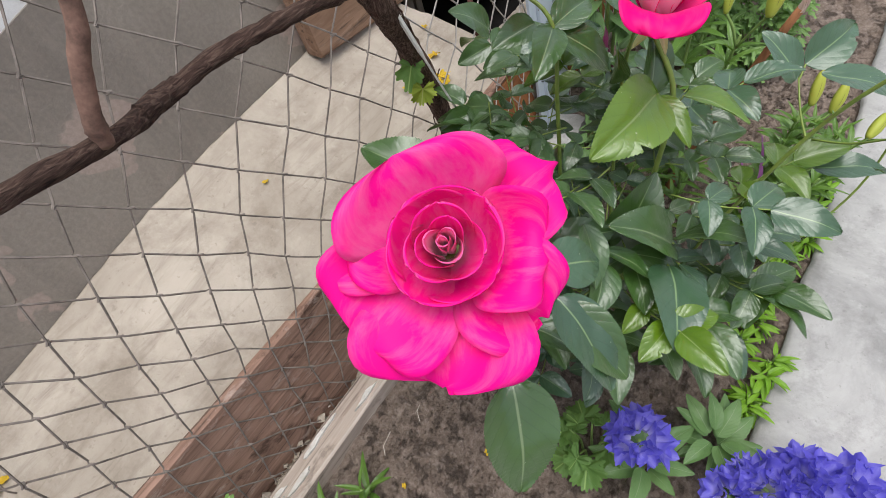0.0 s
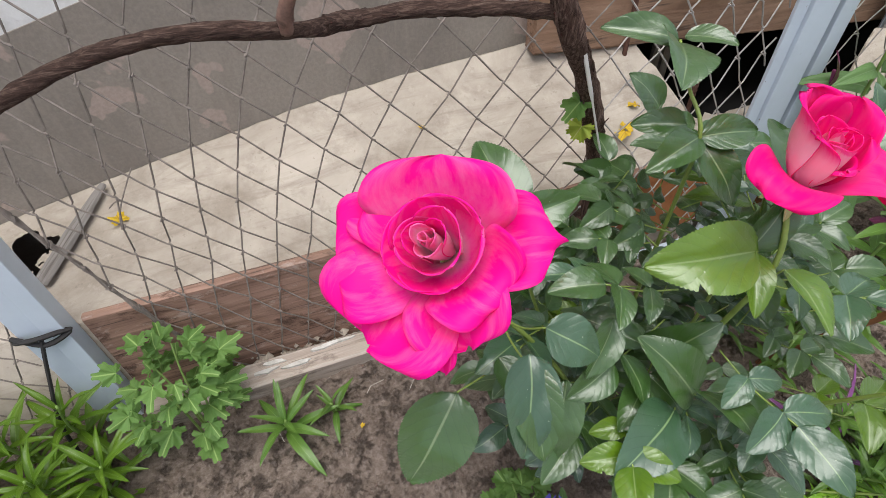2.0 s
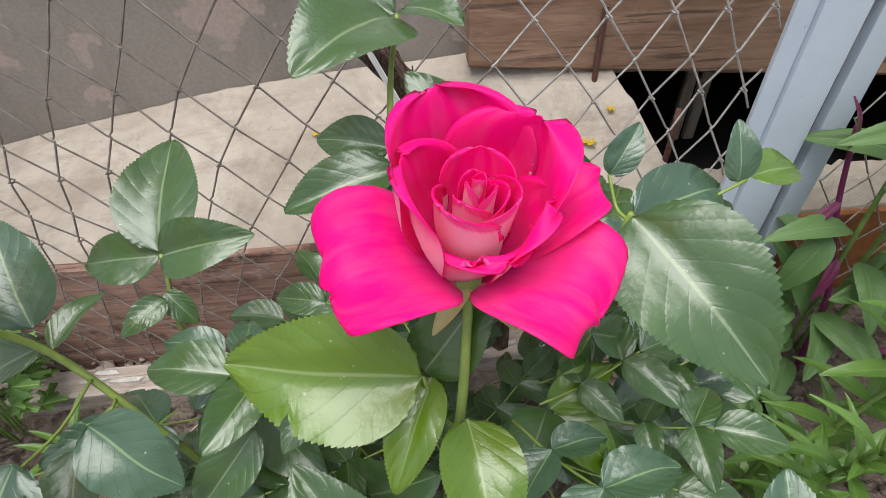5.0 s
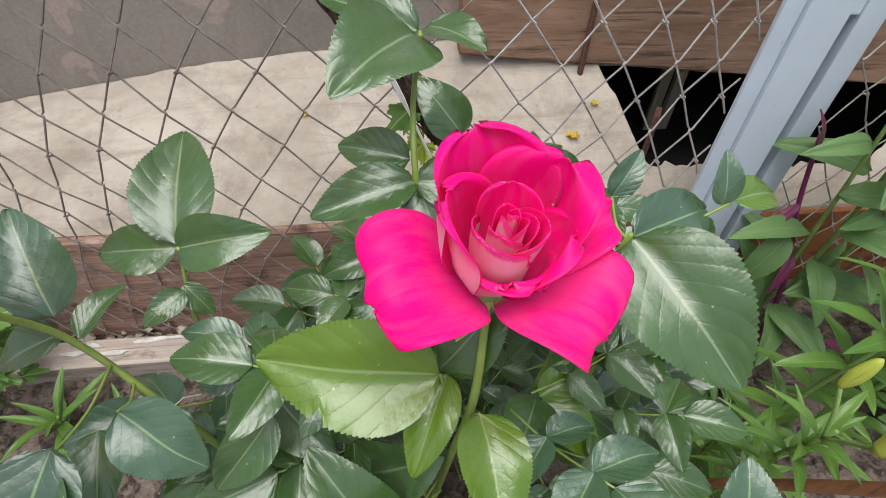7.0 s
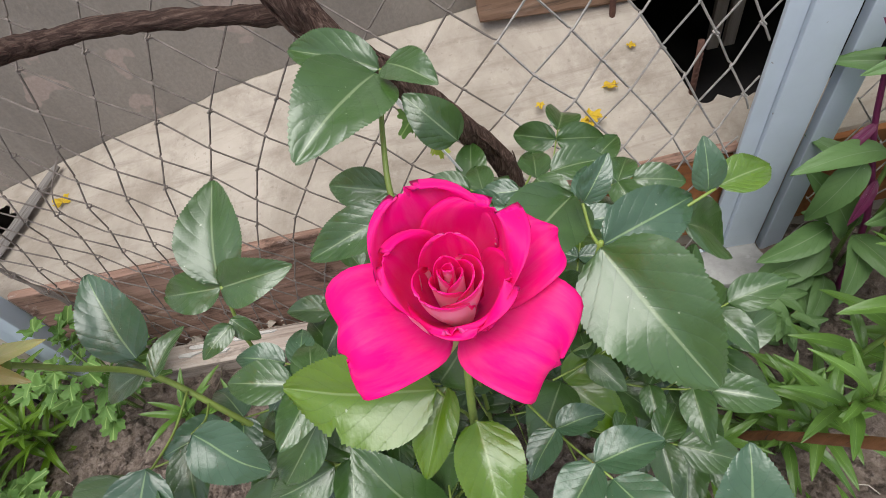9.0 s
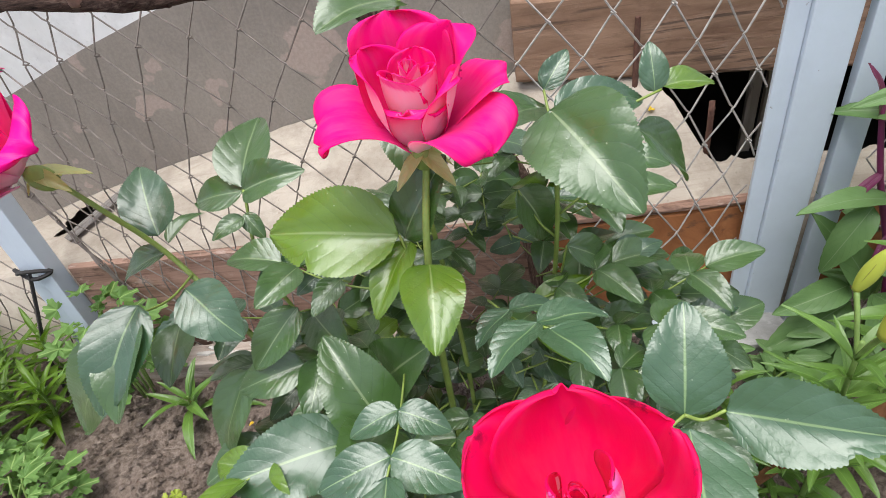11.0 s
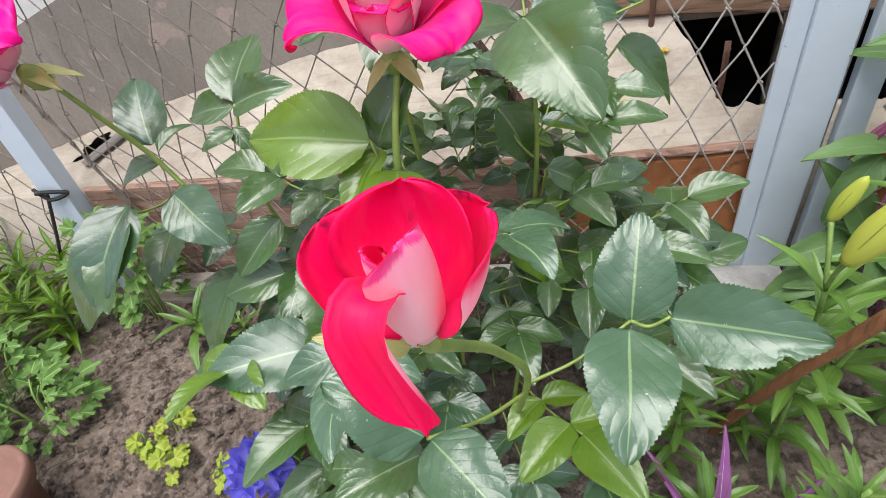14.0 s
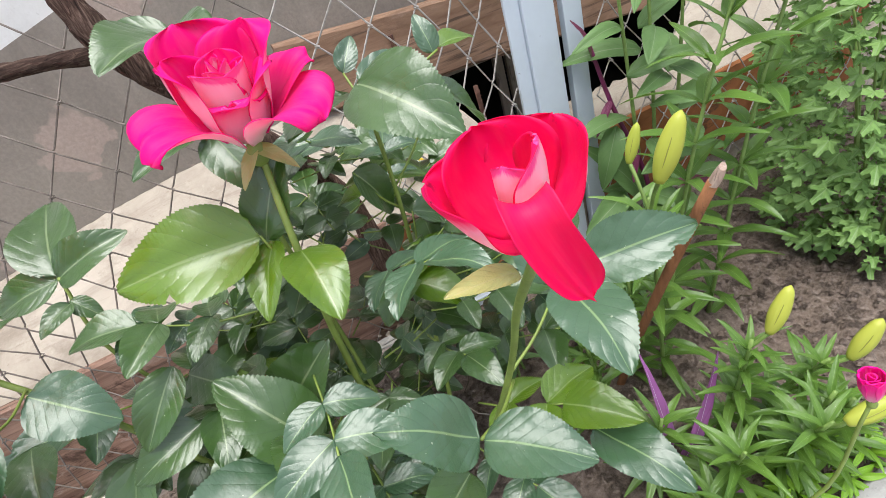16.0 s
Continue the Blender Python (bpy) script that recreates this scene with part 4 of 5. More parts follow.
# petioles that tie the large leaves to the canes
def petiole(a, b, r=0.0011):
    a, b = Vector(a), Vector(b)
    mid = (a + b) * 0.5 + Vector((0, 0, -0.006))
    cane([a, mid, b], r, r * 0.8, CANE, 4, "petiole")


for a, b in (((0.352, 0.085, 0.40), (0.342, 0.084, 0.444)), ((0.352, 0.085, 0.40), (0.361, 0.067, 0.431)), ((0.438, -0.03, 0.345), (0.495, -0.006, 0.370)), ((0.495, -0.006, 0.370), (0.515, -0.007, 0.374)), ((0.438, -0.035, 0.345), (0.398, -0.094, 0.394)), ((0.43, 0.02, 0.25), (0.479, -0.045, 0.276)), ((0.35, 0.09, 0.26), (0.281, 0.04, 0.293)), ((0.122, 0.153, 0.404), (0.112, 0.163, 0.40)), ((0.14, 0.145, 0.385), (0.135, 0.079, 0.40)), ((0.15, 0.14, 0.37), (0.164, 0.102, 0.403)), ((0.17, 0.13, 0.345), (0.084, 0.098, 0.355)), ((0.35, 0.1, 0.26), (0.308, 0.045, 0.296)), ((0.445, 0.128, 0.490), (0.516, 0.150, 0.492)), ((0.445, 0.126, 0.492), (0.442, 0.150, 0.502)), ((0.447, 0.155, 0.400), (0.502, 0.150, 0.466)), ((0.447, 0.157, 0.380), (0.420, 0.150, 0.430)), ((0.445, 0.157, 0.330), (0.454, 0.150, 0.376)), ((0.440, 0.157, 0.300), (0.500, 0.150, 0.358))):
    petiole(a, b)


# smaller compound leaves lower on the canes: five leaflets on a stalk
def compound(at, along, size, rng, mats=ROSE_LEAVES):
    at, d = Vector(at), Vector(along).normalized()
    side = d.cross(Vector((0, 0, 1))).normalized()
    face = (Vector((0, -0.35, 0.9)) + Vector((rng.uniform(-0.4, 0.4), rng.uniform(-0.3, 0.3), 0))).normalized()
    petiole(at, at + d * size * 1.5, 0.0009)
    pick = lambda: mats[rng.randrange(len(mats))]
    end = at + d * size * 1.5
    place_leaf(pick(), end, end + d * size + Vector((0, 0, -0.2 * size)), bush, face, rng.uniform(-0.3, 0.3))
    for f, s in ((1.25, 0.85), (0.6, 0.65)):
        for sg in (-1, 1):
            base = at + d * size * f
            place_leaf(pick(), base, base + (side * sg + d * 0.35).normalized() * size * s + Vector((0, 0, -0.15 * size)), bush, face, sg * rng.uniform(0, 0.4))


rng = random.Random(11)
for k in range(112):
    while True:
        q = Vector((rng.uniform(-1, 1), rng.uniform(-1, 1), rng.uniform(-1, 1)))
        if q.length < 1:
            break
    at = Vector((0.365 + 0.165 * q.x, 0.150 + 0.125 * q.y, 0.235 + 0.185 * q.z))
    ang = math.atan2(at.y - 0.12, at.x - 0.36) + rng.uniform(-0.9, 0.9)
    if k % 9 == 0:
        at = Vector((rng.uniform(0.37, 0.45), rng.uniform(0.22, 0.30), rng.uniform(0.28, 0.42)))
    compound(at, (math.cos(ang), math.sin(ang), rng.uniform(-0.1, 0.5)), rng.uniform(0.040, 0.060), rng, ROSE_LEAVES_BLUE if k % 5 == 2 else ROSE_LEAVES_LIGHT if k % 11 == 5 else ROSE_LEAVES)

# ---------------------------------------------------------------- other plants
LILYLEAF = mat_leaf("lily_leaf", (0.046, 0.115, 0.018), (0.125, 0.225, 0.040), 0.4, (0.18, 0.31, 0.07), 0.22, 3.0, 0.4)
WEEDLEAF = mat_leaf("weed_leaf", (0.096, 0.228, 0.014), (0.216, 0.396, 0.031), 0.45, (0.24, 0.36, 0.08), 0.25, 3.0, 0.15)
LILYDARK = mat_leaf("shaded_lily_leaf", (0.040, 0.098, 0.006), (0.115, 0.200, 0.014), 0.42, (0.18, 0.30, 0.06), 0.25, 3.0, 0.25)
MUMLEAF = mat_leaf("chrysanthemum_leaf", (0.066, 0.150, 0.034), (0.155, 0.262, 0.072), 0.55, (0.28, 0.40, 0.13), 0.25, 5.0, 0.05)
MUMDARK = mat_leaf("dense_chrysanthemum_leaf", (0.085, 0.185, 0.045), (0.240, 0.380, 0.120), 0.5, (0.22, 0.33, 0.14), 0.15, 5.0, 0.1)
LIMELEAF = mat_leaf("lime_green_leaf", (0.220, 0.320, 0.030), (0.380, 0.430, 0.070), 0.5, (0.44, 0.46, 0.16), 0.3, 5.0, 0.1)
BROADLEAF = mat_leaf("broad_leaf", (0.078, 0.155, 0.050), (0.145, 0.245, 0.090), 0.5, (0.20, 0.28, 0.14), 0.2, 8.0, 0.15)
PURPLE = mat_leaf("purple_leaf", (0.10, 0.010, 0.050), (0.22, 0.030, 0.110), 0.45, (0.34, 0.10, 0.20), 0.2, 6.0, 0.2)
STRIPED = mat_leaf("striped_leaf", (0.22, 0.030, 0.200), (0.40, 0.16, 0.40), 0.4, (0.75, 0.72, 0.78), 0.25, 2.0, 0.2)
BUDYELLOW = mat_leaf("lily_bud", (0.26, 0.34, 0.040), (0.50, 0.50, 0.085), 0.4, (0.20, 0.28, 0.02), 0.2, 1.0, 0.2)
BELL = mat_petal("violet_petal", (0.15, 0.13, 0.62), (0.30, 0.27, 0.76), (0.56, 0.53, 0.86), (0.15, 0.6), 0.3)
BUDGROOVE = mat_plain("bud_groove_shade", (0.20, 0.22, 0.03), 0.5, 0.3, 60.0)
LILYSTEM = mat_plain("lily_stem", (0.16, 0.25, 0.06), 0.5, 0.3, 60.0)


def bark(grain, tone=1.0):
    m, nt, b = material("vine_bark", 0.9, spec=0.2)
    v = coords(nt, "Object", grain)
    f = noise_of(nt, v, 2.0, 9, 0.7, 0.8)
    c = ramp(nt, f, *((k, tuple(tone * v for v in col)) for k, col in ((0.32, (0.022, 0.013, 0.010)), (0.5, (0.105, 0.062, 0.047)), (0.68, (0.27, 0.185, 0.145)))))
    nt.links.new(c, b.inputs["Base Color"])
    bump(nt, b, f, 1.0, 0.004)
    return m


BARK = bark((170, 170, 16))
SHOOT = mat_plain("shoot_bark", (0.155, 0.088, 0.064), 0.8, 0.8, 70.0)
BARKLONG = bark((16, 170, 170), 0.62)


def lobed_mesh(name, mat, lobes=5, width=0.8, deep=0.42, seed=0, roundish=0.0):
    """A flat lobed leaf of length 1 along y, cut like chrysanthemum or geranium leaves."""
    me = bpy.data.meshes.new(name)
    rim = []
    n = lobes * 10
    for i in range(n + 1):
        f = i / n
        a = radians(-150 + 300 * f)
        lob = (0.5 + 0.5 * math.cos(f * lobes * 2 * math.pi + math.pi)) ** 0.75
        small = 0.5 + 0.5 * math.cos(f * lobes * 6 * math.pi)
        r = (0.5 + 0.06 * noise.noise((f * 5, seed, 0))) * (1 - deep * (1 - lob) - 0.17 * (1 - small))
        r *= 1.0 + (1 - roundish) * 0.25 * math.cos(a)
        rim.append((math.sin(a) * r * width, 0.48 + math.cos(a) * r))
    verts, uvs, faces = [], [], []
    rings = 4
    for k in range(rings + 1):
        s = k / rings
        for x, y in rim:
            px, py = x * s, 0.40 + (y - 0.40) * s
            z = 0.06 * s * math.sin(6.0 * math.atan2(px, py - 0.4) + seed) + 0.10 * abs(px) - 0.20 * py * py + 0.05 * noise.noise((px * 4, py * 4, seed))
            verts.append((px, py, z))
            uvs.append((0.5 + px, py))
    m = len(rim)
    for k in range(rings):
        for i in range(m - 1):
            faces.append((k * m + i, k * m + i + 1, (k + 1) * m + i + 1, (k + 1) * m + i))
    me.from_pydata(verts, [], faces)
    layer = me.uv_layers.new()
    for loop in me.loops:
        layer.data[loop.index].uv = uvs[loop.vertex_index]
    me.polygons.foreach_set("use_smooth", [True] * len(me.polygons))
    me.materials.append(mat)
    return me


def blade(name, mat, width=0.17, seed=0, sag=0.25):
    return leaf_mesh(name, mat, width, seed=seed, fold=0.35, sag=sag, shape=0.8, cols=4, rows=10, cut=0.0)


LILY_BLADES = [blade("lily_leaf", LILYLEAF, 0.20, 61, 0.30), blade("lily_leaf", LILYLEAF, 0.17, 65, 0.10), blade("lily_leaf", LILYLEAF, 0.22, 69, 0.45)]
TALL_BLADES = [blade("lily_leaf", LILYLEAF, 0.24, 62, 0.25), blade("lily_leaf", LILYLEAF, 0.21, 66, 0.10), blade("lily_leaf", LILYLEAF, 0.26, 70, 0.40)]
WEED_BLADES = [blade("weed_leaf", WEEDLEAF, 0.24, 63, 0.25), blade("weed_leaf", WEEDLEAF, 0.32, 67, 0.15)]
LILY_BLADES_DARK = [blade("lily_leaf", LILYDARK, 0.16, 71, 0.30), blade("lily_leaf", LILYDARK, 0.14, 75, 0.15)]
MUM_LEAVES = [lobed_mesh("lobed_leaf", MUMLEAF, 5, 0.86, 0.36, s) for s in (1, 4, 8)]
MUM_LEAVES_DARK = [lobed_mesh("lobed_leaf", MUMDARK, 5, 0.84, 0.44, s) for s in (11, 14, 18)]
LIME_LEAVES = [lobed_mesh("round_leaf", LIMELEAF, 7, 1.0, 0.20, s, 1.0) for s in (2, 6)]
GERANIUM = [lobed_mesh("geranium_leaf", MUMLEAF, 7, 1.05, 0.16, s, 1.0) for s in (3, 7)]
BROADS = [leaf_mesh("broad_leaf", BROADLEAF, 0.34, seed=s, fold=0.22, sag=g, shape=0.75, cols=8, rows=18, cut=0.012) for s, g in ((81, 0.30), (85, 0.15), (89, 0.45))]
BELL_LEAVES = [leaf_mesh("bellflower_leaf", BROADLEAF, 0.46, seed=s, fold=0.2, sag=0.2, cols=6, rows=16, cut=0.02) for s in (91, 95)]
PURPLE_LEAF = leaf_mesh("purple_leaf", PURPLE, 0.22, seed=97, fold=0.3, sag=0.2, cols=6, rows=12, cut=0.0)
STRIPE_LEAF = blade("striped_leaf", STRIPED, 0.085, 99, 0.35)


def stalk(parent, points, r0, r1, mat, name="stem", n=4):
    o = parent.matrix_basis.translation
    pts = smooth_path(points, n)
    rad = [r0 + (r1 - r0) * i / (len(pts) - 1) for i in range(len(pts))]
    return part(name, tube_bm([p - o for p in pts], rad, 6), mat, parent, smooth=True)


def bud_width(f, radius):
    return radius * (0.42 + 0.58 * math.sin(math.pi * f ** 0.9)) * (1.0 if f < 0.86 else math.sqrt(max(0.03, 1.0 - ((f - 0.86) / 0.14) ** 2)))


def bud_bm(length, radius):
    """A closed lily bud along z: three broad petals parted by narrow grooves, widest below the middle, blunt tip."""
    bm = bmesh.new()
    rings = []
    for i in range(15):
        f = i / 14
        r = bud_width(f, radius)
        ring = []
        for k in range(24):
            a = 2 * math.pi * k / 24
            q = r * (1 - 0.24 * (0.5 + 0.5 * math.cos(3 * a)) ** 9 * math.sin(math.pi * min(1.0, 0.05 + f)) + 0.03 * math.cos(6 * a))
            ring.append(bm.verts.new((q * math.cos(a), q * math.sin(a), f * length)))
        rings.append(ring)
    for a, b in zip(rings, rings[1:]):
        for k in range(24):
            bm.faces.new((a[k], a[(k + 1) % 24], b[(k + 1) % 24], b[k]))
    bm.faces.new(list(reversed(rings[0])))
    bm.faces.new(rings[-1])
    return bm


def lily(base, top, leaves, size, rng, mats=LILY_BLADES, buds=(), label="green lily plant with narrow leaves set round the stem", start=0.06, group="lilies in the bed", bow=None):
    base, top = Vector(base), Vector(top)
    ob = thing("lily_plant", label, "lily", group, at=base)
    mid = (base + top) * 0.5 + Vector((rng.uniform(-0.01, 0.01), rng.uniform(-0.01, 0.01), 0)) if bow is None else Vector(bow)
    path = smooth_path([base - Vector((0, 0, 0.012)), mid, top], 6)
    stalk(ob, [base - Vector((0, 0, 0.012)), mid, top], 0.0032, 0.0018, LILYSTEM)
    for k in range(leaves):
        f = start + (1 - start) * (k + 0.5) / leaves
        p = path[min(len(path) - 1, int(f * (len(path) - 1)))]
        a = k * 2.4 + rng.uniform(-0.3, 0.3)
        up = 0.25 + 0.9 * f * f + rng.uniform(-0.15, 0.15)
        d = Vector((math.cos(a), math.sin(a), up)).normalized()
        s = size * (0.75 + 0.5 * math.sin(math.pi * (0.25 + 0.6 * f))) * rng.uniform(0.8, 1.15)
        place_leaf(mats[rng.randrange(len(mats))], p, p + d * s, ob, Vector((-d.x * 0.6, -d.y * 0.6, 1.0)), rng.uniform(-0.3, 0.3), "leaf")
    for root, tip, rad in buds:
        root, tip = Vector(root), Vector(tip)
        gz = (tip - root).normalized()
        gx = Vector((-0.75, -0.6, 0.3)).cross(gz).normalized().cross(gz) * -1.0
        bd = part("bud", bud_bm((tip - root).length, rad), BUDYELLOW, ob, "closed yellow-green lily bud", smooth=True)
        bd.matrix_basis = Matrix.Translation(root - base) @ Matrix((gx, gz.cross(gx), gz)).transposed().to_4x4()
        for a in (0.0, 2.0944, 4.1888):  # added thin tube in each groove, darker in colour for the crease's shade
            seam = [(bud_width(f, rad) * 0.80 * math.cos(a), bud_width(f, rad) * 0.80 * math.sin(a), f * (tip - root).length) for f in (0.06, 0.2, 0.35, 0.5, 0.65, 0.8, 0.9)]
            part("seam", tube_bm([Vector(p) for p in seam], [rad * k for k in (0.04, 0.05, 0.06, 0.06, 0.06, 0.05, 0.03)], 5), BUDGROOVE, bd, smooth=True)
        stalk(ob, [top - (top - base) * 0.06, (top + root) * 0.5 + Vector((0, 0, -0.004)), root + (tip - root) * 0.04], 0.0016, 0.0020, LILYSTEM)
    return ob


rng = random.Random(23)
lily((0.690, 0.130, 0), (0.640, 0.078, 0.325), 38, 0.050, rng, buds=(((0.627, 0.050, 0.358), (0.646, 0.045, 0.412), 0.0098), ((0.640, 0.100, 0.352), (0.652, 0.100, 0.386), 0.0058)), label="tall green lily plant with a large and a small yellow-green bud")
lily((0.745, 0.19, 0), (0.868, 0.165, 0.52), 46, 0.060, rng, TALL_BLADES, label="tall leaning green lily stem with lance leaves all round", bow=(0.785, 0.17, 0.285))
lily((0.815, 0.18, 0), (0.945, 0.165, 0.52), 46, 0.060, rng, TALL_BLADES, label="tall leaning green lily stem with lance leaves all round", bow=(0.866, 0.17, 0.27))
lily((0.66, 0.03, 0), (0.662, -0.012, 0.205), 52, 0.039, rng, buds=(((0.671, -0.020, 0.214), (0.691, -0.020, 0.256), 0.0078),), label="green lily plant with a single yellow-green bud")
lily((0.72, 0.02, 0), (0.733, -0.035, 0.150), 44, 0.039, rng, buds=(((0.742, -0.046, 0.154), (0.764, -0.052, 0.194), 0.0085),), label="green lily plant with a single yellow-green bud")
lily((0.690, -0.030, 0), (0.664, -0.085, 0.170), 46, 0.038, rng, buds=(((0.662, -0.094, 0.182), (0.700, -0.106, 0.198), 0.0080),), label="leaning green lily plant with a single yellow-green bud")
for x, y, h, n in ((0.60, 0.05, 0.13, 18), (0.62, -0.03, 0.15, 20), (0.70, -0.04, 0.16, 22), (0.58, 0.12, 0.16, 18), (0.66, 0.16, 0.17, 18), (0.74, -0.05, 0.13, 18), (0.57, -0.03, 0.09, 14), (0.63, 0.23, 0.14, 16)):
    lily((x, y, 0), (x + rng.uniform(-0.02, 0.02), y - 0.02 + rng.uniform(-0.02, 0.02), h), n + 10, 0.042, rng)
for x, y, h in ((-0.46, 0.39, 0.15), (-0.53, 0.36, 0.16), (-0.41, 0.33, 0.12), (-0.60, 0.43, 0.18), (-0.50, 0.30, 0.13), (-0.58, 0.30, 0.15), (-0.38, 0.40, 0.13), (-0.66, 0.36, 0.17), (-0.44, 0.26, 0.10), (-0.54, 0.22, 0.12), (-0.36, 0.30, 0.10)):
    lily((x, y, 0), (x + 0.02 + rng.uniform(-0.02, 0.02), y - 0.02 + rng.uniform(-0.02, 0.02), h), 24, 0.062, rng, LILY_BLADES_DARK, label="dense young lily shoot with narrow dark green leaves", group="lilies by the corner post")
lily((-0.105, 0.315, 0), (-0.108, 0.305, 0.045), 12, 0.062, rng, start=0.3, label="small bright green lily shoot on bare soil")
lily((-0.045, 0.325, 0), (-0.042, 0.318, 0.030), 9, 0.040, rng, start=0.3, label="small bright green lily shoot on bare soil")


def leafy(name, label, category, base, radii, height, count, size, rng, mats, stems=6, low=0.15, lift=0.5, group="", face=(0.2, -0.35, 0.9)):
    """A bushy herb: stems from one base, leaves all over its outer part."""
    base = Vector(base)
    ob = thing(name, label, category, group, at=base)
    tops = []
    for k in range(stems):
        a = 2 * math.pi * k / stems + rng.uniform(-0.3, 0.3)
        t = base + Vector((math.cos(a) * radii[0] * rng.uniform(0.3, 0.8), math.sin(a) * radii[1] * rng.uniform(0.3, 0.8), height * rng.uniform(0.7, 1.0)))
        tops.append(t)
        stalk(ob, [base + Vector((math.cos(a) * 0.01, math.sin(a) * 0.01, -0.012)), (base + t) * 0.5 + Vector((0, 0, height * 0.12)), t], 0.0022, 0.0012, LILYSTEM)
    for k in range(count):
        a = rng.uniform(0, 2 * math.pi)
        f = low + (1 - low) * rng.random()
        w = math.sqrt(max(0.05, 1 - (f - 0.45) ** 2 * 1.6)) * rng.uniform(0.55, 1.0)
        p = base + Vector((math.cos(a) * radii[0] * w, math.sin(a) * radii[1] * w, height * f))
        d = Vector((math.cos(a), math.sin(a), lift * (f - 0.35) + rng.uniform(-0.3, 0.3))).normalized()
        s = size * rng.uniform(0.7, 1.2)
        place_leaf(mats[rng.randrange(len(mats))], p - d * s * 0.4, p + d * s * 0.6, ob, Vector((d.x * face[0], d.y * face[0] + face[1], face[2])), rng.uniform(-0.5, 0.5), "leaf")
    return ob


leafy("chrysanthemum", "young chrysanthemum with soft lobed light green leaves by the post", "chrysanthemum", (-0.225, 0.355, 0), (0.080, 0.060), 0.21, 62, 0.044, rng, MUM_LEAVES, 5)
leafy("chrysanthemum", "low chrysanthemum with lobed light green leaves on the soil", "chrysanthemum", (-0.28, 0.135, 0), (0.080, 0.075), 0.09, 60, 0.036, rng, MUM_LEAVES, 5)
leafy("chrysanthemum", "low chrysanthemum with lobed light green leaves on the soil", "chrysanthemum", (-0.40, 0.19, 0), (0.090, 0.075), 0.11, 60, 0.038, rng, MUM_LEAVES, 5)
leafy("chrysanthemum", "dense chrysanthemum bush with lobed green leaves", "chrysanthemum", (1.135, 0.185, 0), (0.160, 0.165), 0.46, 900, 0.036, rng, MUM_LEAVES_DARK, 9, 0.04, 0.2, face=(0.45, -0.3, 0.85))
leafy("chrysanthemum", "dense chrysanthemum bush with lobed green leaves", "chrysanthemum", (1.35, 0.25, 0), (0.170, 0.185), 0.50, 420, 0.040, rng, MUM_LEAVES_DARK, 6, 0.05, 0.2, face=(0.45, -0.3, 0.85))
leafy("chrysanthemum", "low chrysanthemum shoots with lobed green leaves before the bush", "chrysanthemum", (1.055, 0.125, 0), (0.075, 0.065), 0.15, 110, 0.034, rng, MUM_LEAVES_DARK, 6, 0.05, 0.2, face=(0.45, -0.3, 0.85))
for x, y in ((-0.085, 0.105), (-0.030, 0.082), (0.045, 0.074), (-0.06, 0.14)):
    leafy("seedling", "small yellow-green seedling with rounded leaves on bare soil", "seedling", (x, y, 0), (0.016, 0.020), 0.030, 8, 0.024, rng, LIME_LEAVES, 3, group="seedlings on the soil")
leafy("geranium", "low geranium clump with round soft green leaves", "geranium", (0.165, 0.078, 0), (0.042, 0.040), 0.065, 16, 0.044, rng, GERANIUM, 4)


